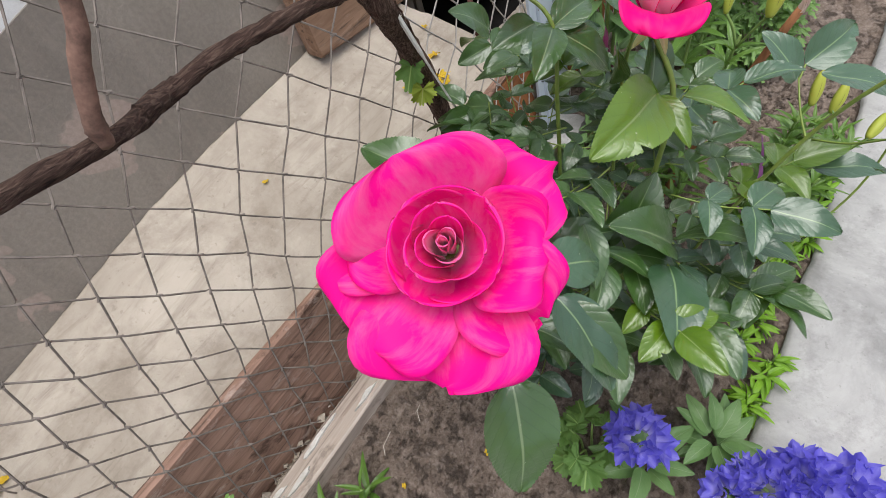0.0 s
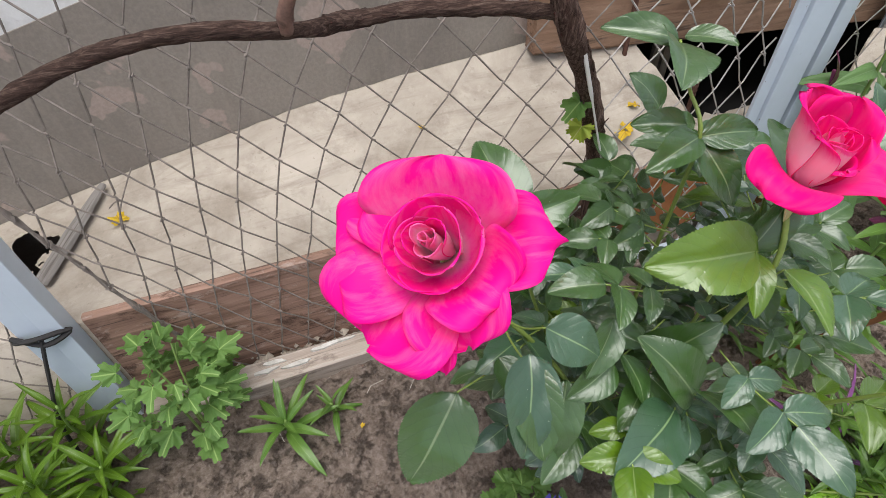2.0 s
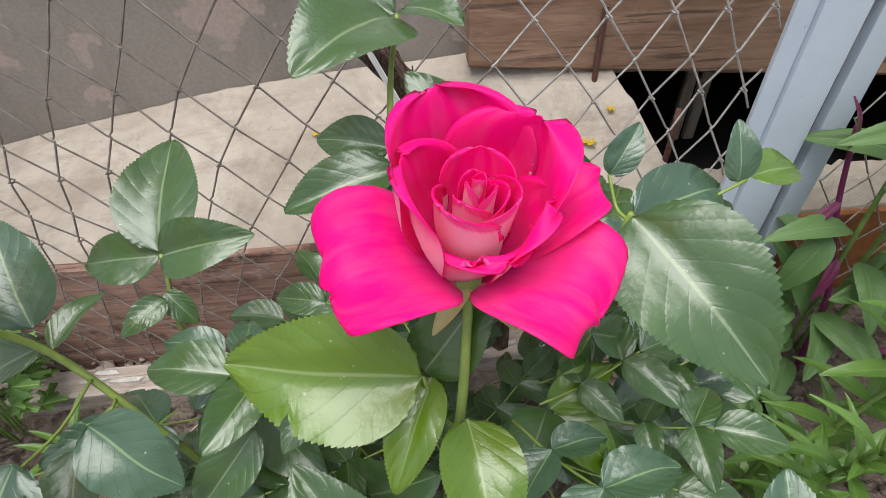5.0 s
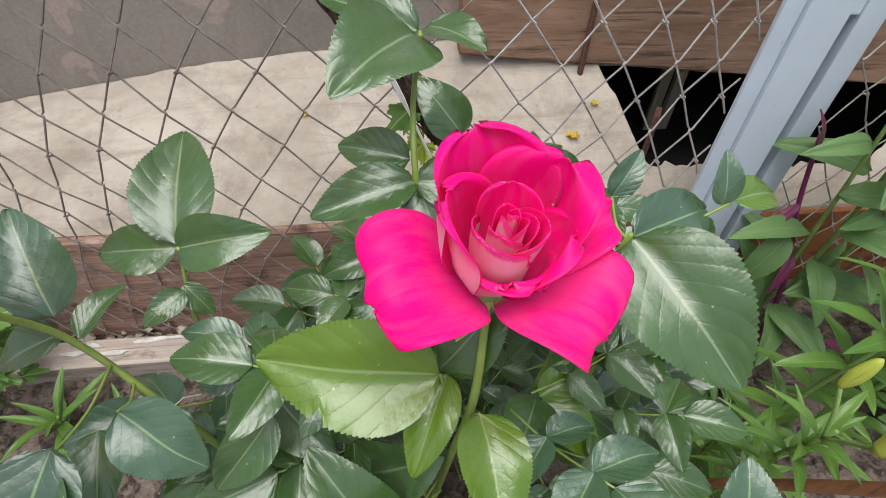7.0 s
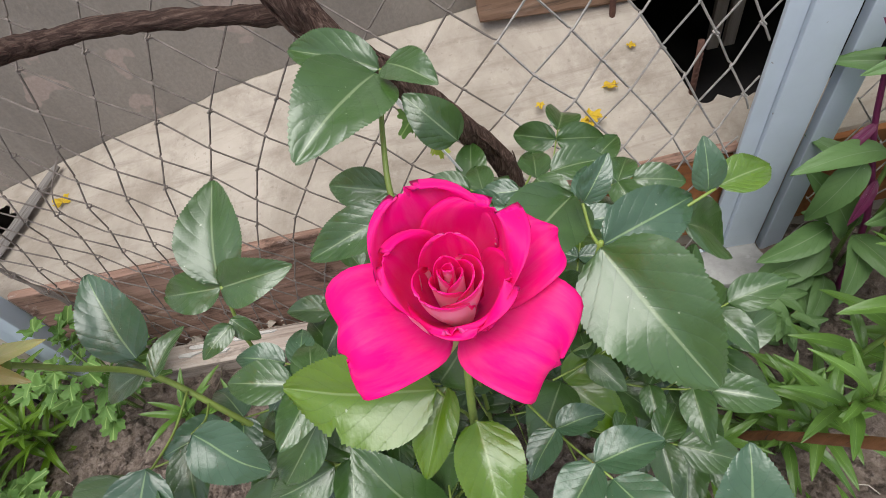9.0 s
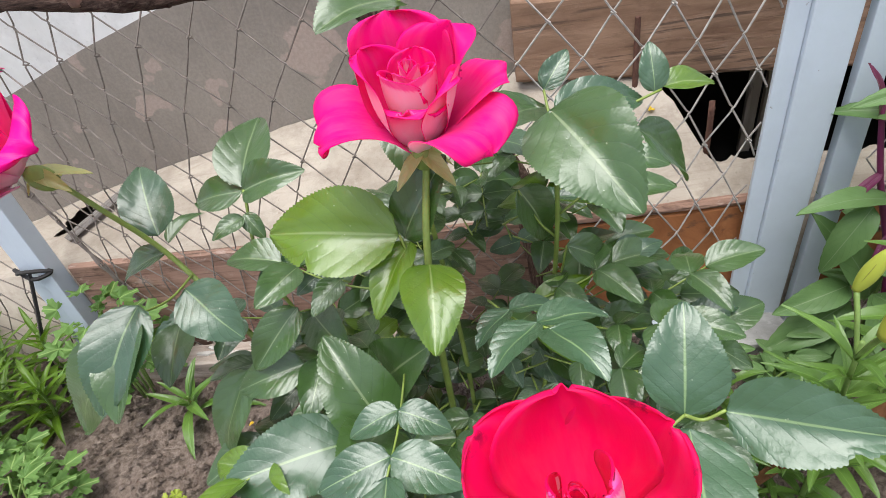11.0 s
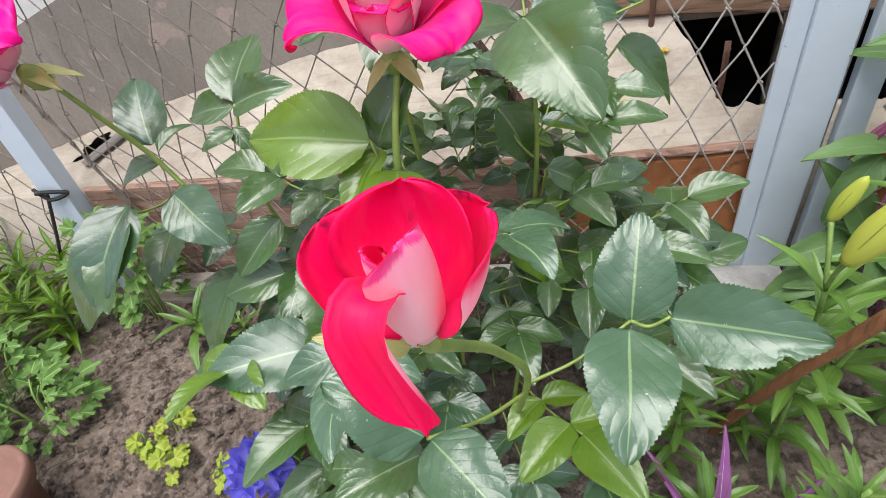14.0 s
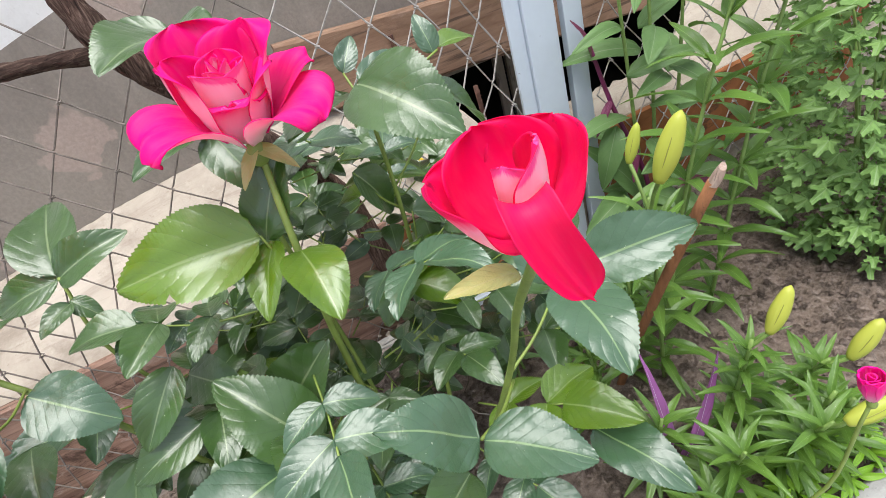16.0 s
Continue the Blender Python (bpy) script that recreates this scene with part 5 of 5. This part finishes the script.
def bellflower(base, heads, leaves, rng, label):
    """Clustered bellflower: leafy base and dense heads of violet five-pointed bells."""
    base = Vector(base)
    ob = thing("bellflower", label, "bellflower", "bellflowers at the path", at=base)
    bells = []
    for seed in (0, 1, 2):
        me = bpy.data.meshes.new("bell")
        verts, faces, uvs = [], [], []
        for i in range(7):
            v = i / 6
            for k in range(21):
                a = 2 * math.pi * k / 20
                star = 0.5 + 0.5 * math.cos(5 * a)
                r = 0.16 + 0.26 * v + (0.32 * star - 0.05) * max(0.0, v - 0.55) / 0.45
                z = v * (0.72 + 0.30 * star * max(0, v - 0.4)) - 0.10 * max(0, v - 0.8)
                verts.append((r * math.cos(a), r * math.sin(a), z + 0.03 * noise.noise((k, i, seed))))
                uvs.append((k / 20, v))
        for i in range(6):
            for k in range(20):
                faces.append((i * 21 + k, i * 21 + k + 1, (i + 1) * 21 + k + 1, (i + 1) * 21 + k))
        me.from_pydata(verts, [], faces)
        lay = me.uv_layers.new()
        for loop in me.loops:
            lay.data[loop.index].uv = uvs[loop.vertex_index]
        me.polygons.foreach_set("use_smooth", [True] * len(me.polygons))
        me.materials.append(BELL)
        bells.append(me)
    for head, radius, count in heads:
        head = Vector(head)
        stalk(ob, [base, (base + head) * 0.5, head], 0.003, 0.002, LILYSTEM)
        for k in range(count):
            f = (k + 0.5) / count
            th, a = math.acos(1 - 1.35 * f), k * 2.4
            d = Vector((math.sin(th) * math.cos(a), math.sin(th) * math.sin(a), math.cos(th)))
            b = new("bell", bells[k % 3])
            b.parent = ob
            s = radius * rng.uniform(0.55, 0.95)
            d = (d + Vector((rng.uniform(-0.35, 0.35), rng.uniform(-0.35, 0.35), rng.uniform(-0.2, 0.35)))).normalized()
            b.matrix_basis = Matrix.Translation(head - base + d * radius * 0.45) @ d.to_track_quat("Z", "Y").to_matrix().to_4x4() @ Matrix.Scale(s, 4)
    for k in range(leaves):
        a = k * 2.4
        d = Vector((math.cos(a), math.sin(a), 0.3 + 0.3 * rng.random())).normalized()
        p = base + Vector((0, 0, 0.01 + 0.05 * rng.random()))
        place_leaf(BELL_LEAVES[k % 2], p + d * 0.01, p + d * rng.uniform(0.05, 0.075), ob, (0, -0.3, 0.9), rng.uniform(-0.3, 0.3), "leaf")
    return ob


bellflower((0.175, 0.012, 0), (((0.166, 0.018, 0.125), 0.030, 22),), 9, rng, "violet clustered bellflower over broad green leaves")
bellflower((0.235, -0.050, 0), (((0.168, -0.080, 0.080), 0.025, 18), ((0.192, -0.110, 0.085), 0.031, 21), ((0.215, -0.140, 0.085), 0.033, 22), ((0.232, -0.175, 0.080), 0.031, 20), ((0.207, -0.080, 0.085), 0.012, 7)), 14, rng, "violet clustered bellflowers leaning over the path")

# broad-leaved plants and purple stems by the steel post
broad = thing("broad_leaved_plant", "tall plant with broad green lance leaves beside the steel post", "plant", at=(0.90, 0.37, 0))
for k in range(26):
    a, f = k * 2.4, 0.15 + 0.85 * (k + 0.5) / 26
    p = Vector((0.90 + 0.05 * math.cos(a * 0.7), 0.36 + 0.02 * math.sin(a), 0.52 * f))
    d = Vector((math.cos(a), 0.6 * math.sin(a) - 0.35, 0.25)).normalized()
    place_leaf(BROADS[k % 3], p, p + d * rng.uniform(0.075, 0.115), broad, (0, -0.5, 0.8), rng.uniform(-0.4, 0.4), "leaf")
for dx in (-0.04, 0.0, 0.05):
    stalk(broad, [(0.90 + dx * 0.4, 0.37, -0.012), (0.90 + dx, 0.36, 0.28), (0.90 + dx * 1.4, 0.36, 0.54)], 0.004, 0.002, LILYSTEM)
place_leaf(BROADS[0], (0.865, 0.36, 0.10), (0.795, 0.345, 0.225), broad, (-0.3, -0.6, 0.7), 0.2, "leaf")
place_leaf(BROADS[1], (0.86, 0.35, 0.05), (0.765, 0.33, 0.075), broad, (0, -0.4, 0.9), 0.1, "leaf")
place_leaf(BROADS[2], (0.85, 0.34, 0.03), (0.80, 0.27, 0.06), broad, (0, -0.4, 0.9), 0.1, "leaf")
for root, tip, k in (((0.835, 0.360, 0.121), (0.745, 0.325, 0.117), 0), ((0.845, 0.36, 0.091), (0.735, 0.325, 0.045), 1), ((0.83, 0.35, 0.05), (0.735, 0.300, 0.035), 2), ((0.83, 0.35, 0.03), (0.750, 0.285, 0.03), 0), ((0.82, 0.35, 0.02), (0.79, 0.25, 0.035), 1), ((0.83, 0.36, 0.24), (0.775, 0.33, 0.175), 2), ((0.86, 0.34, 0.12), (0.82, 0.26, 0.10), 0), ((0.90, 0.34, 0.10), (0.90, 0.25, 0.09), 1), ((0.88, 0.35, 0.20), (0.86, 0.27, 0.19), 2), ((0.92, 0.35, 0.30), (0.95, 0.27, 0.27), 0), ((0.90, 0.35, 0.36), (0.84, 0.29, 0.35), 1)):
    place_leaf(BROADS[k], root, tip, broad, (0, -0.5, 0.8), 0.15 * (k - 1), "leaf", 1.25)
amaranth = thing("purple_plant", "plant with dark purple stem and leaves by the post", "plant", at=(0.875, 0.33, 0))
stalk(amaranth, [(0.875, 0.33, -0.012), (0.868, 0.35, 0.14), (0.845, 0.385, 0.26), (0.828, 0.402, 0.36)], 0.0045, 0.0030, PURPLE)
for p, q in (((0.845, 0.385, 0.27), (0.80, 0.37, 0.235)), ((0.86, 0.36, 0.2), (0.83, 0.33, 0.155)), ((0.83, 0.40, 0.33), (0.81, 0.385, 0.40)), ((0.87, 0.34, 0.10), (0.85, 0.285, 0.07)), ((0.805, 0.225, 0.205), (0.862, 0.20, 0.195))):
    place_leaf(PURPLE_LEAF, p, q, amaranth, (0, -0.5, 0.8), 0.2, "leaf")
striped = thing("striped_plant", "purple and white striped strap leaves among lilies", "plant", at=(0.59, 0.03, 0))
for p, q in (((0.59, 0.03, 0.0), (0.575, -0.005, 0.12)), ((0.592, 0.035, 0.0), (0.60, -0.01, 0.17)), ((0.60, 0.03, 0.0), (0.64, -0.02, 0.145)), ((0.585, 0.028, 0.0), (0.60, -0.04, 0.07)), ((0.60, 0.035, 0.0), (0.56, 0.07, 0.09))):
    place_leaf(STRIPE_LEAF, p, q, striped, (0, -0.5, 0.8), 0.3, "leaf", 1.2)

# weeds along the path's edge
for k in range(20):
    x = 0.30 + 0.026 * k + rng.uniform(-0.01, 0.01)
    y = BED_Y + 0.012 + rng.uniform(-0.006, 0.04)
    leafy("weed", "light green creeping weed at the edge of the path", "weed", (x, y, 0), (0.022, 0.018), 0.035, 18, 0.026, rng, WEED_BLADES, 3, group="weeds at the path edge")

# ---------------------------------------------------------------- the old vine
vine = thing("grape_vine", "old grape vine with peeling dark bark across the wire fence", "grape vine", at=(0.44, 0.415, 0))


def limb(points, r0, r1, name="branch", label="", rough=0.36, mat=BARK):
    o = vine.matrix_basis.translation
    pts = smooth_path(points, 7)
    bm = bmesh.new()
    n = len(pts)
    rad = [(r0 + (r1 - r0) * i / (n - 1)) * (1 + 0.16 * noise.noise((i * 0.6, r0 * 900, 2))) for i in range(n)]
    tube_bm([p - o for p in pts], rad, 12, bm)
    for i, v in enumerate(bm.verts):
        v.co += Vector((noise.noise(v.co * 150), noise.noise(v.co * 150 + Vector((5, 0, 0))), 0.3 * noise.noise(v.co * 90))) * r0 * rough
    return part(name, bm, mat, vine, label, smooth=True)


limb([(0.455, 0.405, -0.012), (0.445, 0.415, 0.14), (0.429, 0.418, 0.288), (0.385, 0.388, 0.385), (0.339, 0.358, 0.472), (0.290, 0.335, 0.553), (0.272, 0.335, 0.65), (0.285, 0.35, 0.80), (0.27, 0.36, 1.1)], 0.0150, 0.0110, "trunk")
rng = random.Random(77)
TRUNK = smooth_path([(0.455, 0.405, -0.012), (0.445, 0.415, 0.14), (0.429, 0.418, 0.288), (0.385, 0.388, 0.385), (0.339, 0.358, 0.472), (0.290, 0.335, 0.553), (0.272, 0.335, 0.65)], 10)
for k in range(26):  # fibres of bark that have come loose
    i0, a = rng.randrange(4, len(TRUNK) - 12), rng.uniform(0, 6.28)
    run = []
    for j in range(rng.randrange(5, 11)):
        lift = 0.0128 + 0.0006 * j * rng.random()
        run.append(TRUNK[i0 + j] + Vector((math.cos(a + 0.05 * j), math.sin(a + 0.05 * j), 0.4 * math.sin(a * 3))) * lift)
    run[-1] += Vector((rng.uniform(-0.004, 0.004), -0.003, 0.002))
    limb(run, 0.0016, 0.0008, "bark_strip")
limb([(0.292, 0.337, 0.552), (0.235, 0.345, 0.562), (0.173, 0.350, 0.570), (0.125, 0.352, 0.574), (0.079, 0.348, 0.573), (0.028, 0.326, 0.583), (-0.03, 0.322, 0.594), (-0.08, 0.322, 0.594), (-0.13, 0.325, 0.585), (-0.185, 0.318, 0.568), (-0.25, 0.30, 0.535), (-0.33, 0.28, 0.50)], 0.0074, 0.0062, mat=BARKLONG)
limb([(0.026, 0.324, 0.584), (0.030, 0.316, 0.604), (0.043, 0.308, 0.632), (0.056, 0.302, 0.654), (0.07, 0.295, 0.70), (0.09, 0.285, 0.80)], 0.0066, 0.0050, "shoot", "paler straight shoot rising from the branch", 0.05, SHOOT)
limb([(0.100, 0.352, 0.5725), (0.084, 0.350, 0.5745), (0.070, 0.343, 0.577), (0.060, 0.338, 0.579)], 0.0080, 0.0072, "knot", mat=BARKLONG)
place_leaf(MUM_LEAVES[0], (0.36, 0.37, 0.44), (0.325, 0.36, 0.415), vine, (0, -0.6, 0.7), 0.2, "leaf")
place_leaf(LIME_LEAVES[0], (0.37, 0.375, 0.40), (0.345, 0.37, 0.37), vine, (0, -0.6, 0.7), 0.2, "leaf")

# ---------------------------------------------------------------- small things
def apron_z(x, y):
    return 0.196 + (lerp_at(x, SEAM) - 0.196) * (y - 0.458) / (WALL_Y - 0.458) + 0.004 * noise.noise((x * 7, y * 7, 4))


STAKE = mat_wood("stake_wood", (0.16, 0.065, 0.028), (0.34, 0.155, 0.070), (40, 40, 3))
PALEWOOD = mat_wood("pale_wood", (0.36, 0.31, 0.25), (0.55, 0.50, 0.44), (30, 30, 2))
stake = tube_bm(smooth_path([(0.640, 0.165, -0.03), (0.646, 0.10, 0.16), (0.653, 0.022, 0.357)], 6), 0.0052, 8)
for v in stake.verts:
    v.co += Vector((noise.noise(v.co * 60), noise.noise(v.co * 60 + Vector((3, 1, 0))), 0)) * 0.0008
stake_ob = thing("garden_stake", "reddish brown wooden garden stake leaning among lilies", "stake")
part("shaft", stake, STAKE, stake_ob, smooth=True)
split = tube_bm([(0.653, 0.022, 0.356), (0.6545, 0.019, 0.363), (0.656, 0.017, 0.369)], [0.0053, 0.0046, 0.0030], 9)
for v in split.verts:  # frayed, slanting end
    v.co.z += 0.0030 * noise.noise(v.co * 190) + (v.co.x - 0.654) * 0.5
part("split_top", split, mat_wood("frayed_wood", (0.24, 0.16, 0.12), (0.46, 0.37, 0.31), (60, 60, 4)), stake_ob, "pale splintered top")

TERRA = mat_plain("terracotta", (0.17, 0.085, 0.062), 0.8, 0.2, 25.0)
pot = bmesh.new()
prof = [(0.0, 0.004), (0.040, 0.0), (0.052, 0.075), (0.060, 0.077), (0.061, 0.098), (0.054, 0.099), (0.048, 0.080), (0.0, 0.078)]
rings = [[pot.verts.new((r * math.cos(a), r * math.sin(a), z)) for a in (2 * math.pi * k / 28 for k in range(28))] for r, z in prof]
for a, b in zip(rings, rings[1:]):
    for k in range(28):
        pot.faces.new((a[k], a[(k + 1) % 28], b[(k + 1) % 28], b[k]))
bmesh.ops.remove_doubles(pot, verts=pot.verts, dist=1e-6)
pot_ob = link("flower_pot", pot, TERRA, smooth=True)
pot_ob.location = (-0.200, -0.010, -0.004)
tagged(pot_ob, "small terracotta flower pot standing in the bed", "flower pot")

iron = thing("iron_bar", "rusty ribbed reinforcing bar standing in cement", "iron bar", at=(0.703, 0.535, apron_z(0.703, 0.535) - 0.01))
part("bar", tube_bm([(0, 0, 0), (0.001, 0.002, 0.045), (0.0, 0.003, 0.085)], 0.0042, 8), RUST, iron, smooth=True)
for k in range(9):
    part("rib", tube_bm([(-0.0042, 0.0, 0.008 + k * 0.008), (0.0, -0.0046, 0.010 + k * 0.008), (0.0042, 0.0, 0.012 + k * 0.008)], 0.0009, 4), RUST, iron)
tagged(link("iron_bar", tube_bm([(0.625, 0.648, 0.27), (0.624, 0.648, 0.42)], 0.0045, 7), RUST), "rusty iron bar nailed upright on the plank", "iron bar")
for x, lean in ((0.925, 0.014), (0.958, -0.006)):
    tagged(link("wooden_stick", box_bm(x - 0.012, x + 0.012, 0.893, 0.905, 0.045, 0.30, 0.002), PALEWOOD), "pale grey lath standing inside the wall opening", "stick", group="sticks in the opening")
GREYWOOD = mat_wood("grey_wood", (0.14, 0.125, 0.11), (0.30, 0.275, 0.25))
bb = plank_bm(-0.088, 0.088, -0.012, 0.012, 0.0, 0.0, 0.007, 31)
for v in bb.verts:  # tapers to a splintered end
    v.co.y *= 1.0 - 0.45 * max(0.0, v.co.x / 0.088) + 0.10 * noise.noise((v.co.x * 40, 1, 2))
lo, hi = Vector((-0.378, 0.535, apron_z(-0.378, 0.535) + 0.004)), Vector((-0.288, 0.678, apron_z(-0.288, 0.678) + 0.008))
ax = (hi - lo).normalized()
ay = Vector((0, -0.12, 1)).cross(ax).normalized()
bb_ob = link("broken_board", bb, GREYWOOD)
bb_ob.matrix_basis = Matrix.Translation((lo + hi) * 0.5) @ Matrix((ax, ay, ax.cross(ay))).transposed().to_4x4()
tagged(bb_ob, "grey weathered broken board lying on the cement", "board")
tagged(link("wire_stub", tube_bm(smooth_path([(-0.262, 0.585, 0.225), (-0.262, 0.583, 0.247), (-0.250, 0.590, 0.275), (-0.232, 0.610, 0.300), (-0.222, 0.622, 0.312)], 5), 0.0011, 5), WIREOLD), "bent rusty wire end standing on the cement", "wire")
tagged(link("wire_stub", tube_bm(smooth_path([(-0.247, 0.592, 0.281), (-0.254, 0.588, 0.284), (-0.264, 0.585, 0.278)], 4), 0.0010, 5), WIREOLD), "short hooked rusty wire on the cement", "wire")

YELLOW = mat_leaf("yellow_dead_leaf", (0.55, 0.34, 0.02), (0.68, 0.46, 0.05), 0.6, (0.35, 0.2, 0.05), 0.2, 6.0, 0.0)
dead = lobed_mesh("dead_leaf", YELLOW, 5, 0.8, 0.3, 12)


def fallen(x, y, s, turn, z=None):
    ob = new("dead_leaf", dead)
    ob.matrix_basis = Matrix.Translation((x, y, (apron_z(x, y) if z is None else z) + 0.006)) @ Euler((0.25, 0.1, turn)).to_matrix().to_4x4() @ Matrix.Scale(s, 4)
    tagged(ob, "curled yellow dead leaf on the ground", "leaf", group="fallen leaves")


for x, y, s, turn in ((-0.262, 0.590, 0.040, 0.4), (0.615, 0.555, 0.030, 1.2), (0.57, 0.525, 0.040, 2.2), (0.548, 0.532, 0.034, 4.2), (0.22, 0.60, 0.014, 0.6), (0.50, 0.56, 0.018, 3.0), (0.63, 0.60, 0.016, 5.0)):
    fallen(x, y, s, turn)
for x, y, s, turn in ((0.1, 0.2, 0.012, 2.0), (0.0, 0.28, 0.01, 2.5)):
    fallen(x, y, s, turn, 0.004)

CORD = mat_plain("black_cord", (0.02, 0.018, 0.017), 0.8, 0.3, 200.0)
cord = thing("cord", "black cord knotted round the corner post", "cord", at=(-0.36, 0.42, 0.0))
part("tail", tube_bm([Vector(p) - Vector((-0.36, 0.42, 0)) for p in smooth_path([(-0.352, 0.415, 0.225), (-0.375, 0.405, 0.16), (-0.40, 0.39, 0.08), (-0.41, 0.38, -0.005)], 5)], 0.0028, 6), CORD, cord)
part("knot", tube_bm([Vector(p) - Vector((-0.36, 0.42, 0)) for p in smooth_path([(-0.385, 0.425, 0.222), (-0.355, 0.412, 0.232), (-0.322, 0.425, 0.222), (-0.350, 0.414, 0.216), (-0.386, 0.426, 0.230)], 5)], 0.0035, 6), CORD, cord)
STRING = mat_plain("white_strip", (0.72, 0.70, 0.66), 0.6, 0.1, 80.0)
tagged(link("plastic_strip", tube_bm(smooth_path([(0.318, 0.334, 0.508), (0.340, 0.340, 0.455), (0.366, 0.346, 0.390), (0.392, 0.350, 0.325)], 5), [0.0026] * 6 + [0.0014] * 10, 4), STRING), "frayed white strip hanging on the vine trunk", "strip")

# twigs, straws and clods on the soil; crumbs on the cement
rng = random.Random(5)
for k in range(34):
    x, y = rng.uniform(-0.3, 0.9), rng.uniform(-0.06, 0.36)
    a, l = rng.uniform(0, 6.3), rng.uniform(0.02, 0.06)
    z = soil_height(x, y) + 0.003
    bm = tube_bm([(x, y, z), (x + math.cos(a) * l * 0.5, y + math.sin(a) * l * 0.5, z + 0.004), (x + math.cos(a + 0.3) * l, y + math.sin(a + 0.3) * l, z + 0.001)], 0.0008, 4)
    tagged(link("twig", bm, CANEBROWN if k % 2 else PALEWOOD), "thin dry twig lying on the soil", "twig", group="twigs on the soil")
clods = bmesh.new()
for k in range(9500):
    x, y = rng.uniform(-0.45, 1.15), rng.uniform(-0.07, 0.38)
    r = 0.0012 + 0.0066 * rng.random() ** 3
    c = Vector((x, y, soil_height(x, y) + r * 0.3))
    vs = [clods.verts.new(c + Vector(d) * r * rng.uniform(0.7, 1.3)) for d in ((1, 0, 0), (-1, 0, 0), (0, 1, 0), (0, -1, 0), (0, 0, 0.9), (0, 0, -0.8))]
    for f in ((0, 2, 4), (2, 1, 4), (1, 3, 4), (3, 0, 4), (2, 0, 5), (1, 2, 5), (3, 1, 5), (0, 3, 5)):
        clods.faces.new([vs[i] for i in f])
tagged(link("soil_clods", clods, SOIL), "small crumbly clods scattered on the soil", "clods", kind="stuff")
rubble = bmesh.new()
for k in range(260):
    x = rng.uniform(-0.28, 0.5)
    y, r = 0.438 + rng.uniform(-0.008, 0.008), 0.003 + 0.008 * rng.random() ** 2
    c = Vector((x, y, rng.uniform(0.0, 0.03)))
    vs = [rubble.verts.new(c + Vector(d) * r * rng.uniform(0.6, 1.3)) for d in ((1, 0, 0), (-1, 0, 0), (0, 1, 0), (0, -1, 0), (0, 0, 0.9), (0, 0, -0.8))]
    for f in ((0, 2, 4), (2, 1, 4), (1, 3, 4), (3, 0, 4), (2, 0, 5), (1, 2, 5), (3, 1, 5), (0, 3, 5)):
        rubble.faces.new([vs[i] for i in f])
tagged(link("mortar_rubble", rubble, APRON), "crumbled mortar bits between timber and board", "rubble", kind="stuff")

# pale corrugated sheet farther along the wall
SHEET = mat_paint("pale_sheet", (0.55, 0.60, 0.66), (0.3, 0.28, 0.26), 0.4, 0.72)
cs = bmesh.new()
cols = []
for k in range(121):
    x = 1.25 + 0.01 * k
    y = 0.62 + 0.012 * math.sin(k * 0.8)
    cols.append([cs.verts.new((x, y, 0.0)), cs.verts.new((x, y, 1.3)), cs.verts.new((x, y + 0.002, 1.3)), cs.verts.new((x, y + 0.002, 0.0))])
for a, b in zip(cols, cols[1:]):
    for i in range(4):
        cs.faces.new((a[i], b[i], b[(i + 1) % 4], a[(i + 1) % 4]))
tagged(link("corrugated_sheet", cs, SHEET, smooth=True), "pale blue-grey corrugated metal sheet standing by the wall", "metal sheet")

# concrete footing at the foot of the steel post
foot = box_bm(0.655, 0.80, 0.362, 0.424, -0.03, 0.022, 0.006)
bmesh.ops.subdivide_edges(foot, edges=foot.edges[:], cuts=4, use_grid_fill=True)
for v in foot.verts:
    v.co += Vector((noise.noise(v.co * 40), noise.noise(v.co * 40 + Vector((7, 0, 0))), noise.noise(v.co * 40 + Vector((0, 7, 0))))) * 0.007
tagged(link("post_footing", foot, PATHCONC, smooth=True), "rough broken concrete footing under the steel post", "footing")
rng = random.Random(91)
for k in range(9):  # low herbs between the bush and the post
    x, y = rng.uniform(0.52, 0.78), rng.uniform(0.24, 0.35)
    leafy("weed", "low dark green weed on the soil before the fence", "weed", (x, y, 0), (0.030, 0.026), 0.05, 12, 0.034, rng, BELL_LEAVES, 3, group="weeds before the fence")
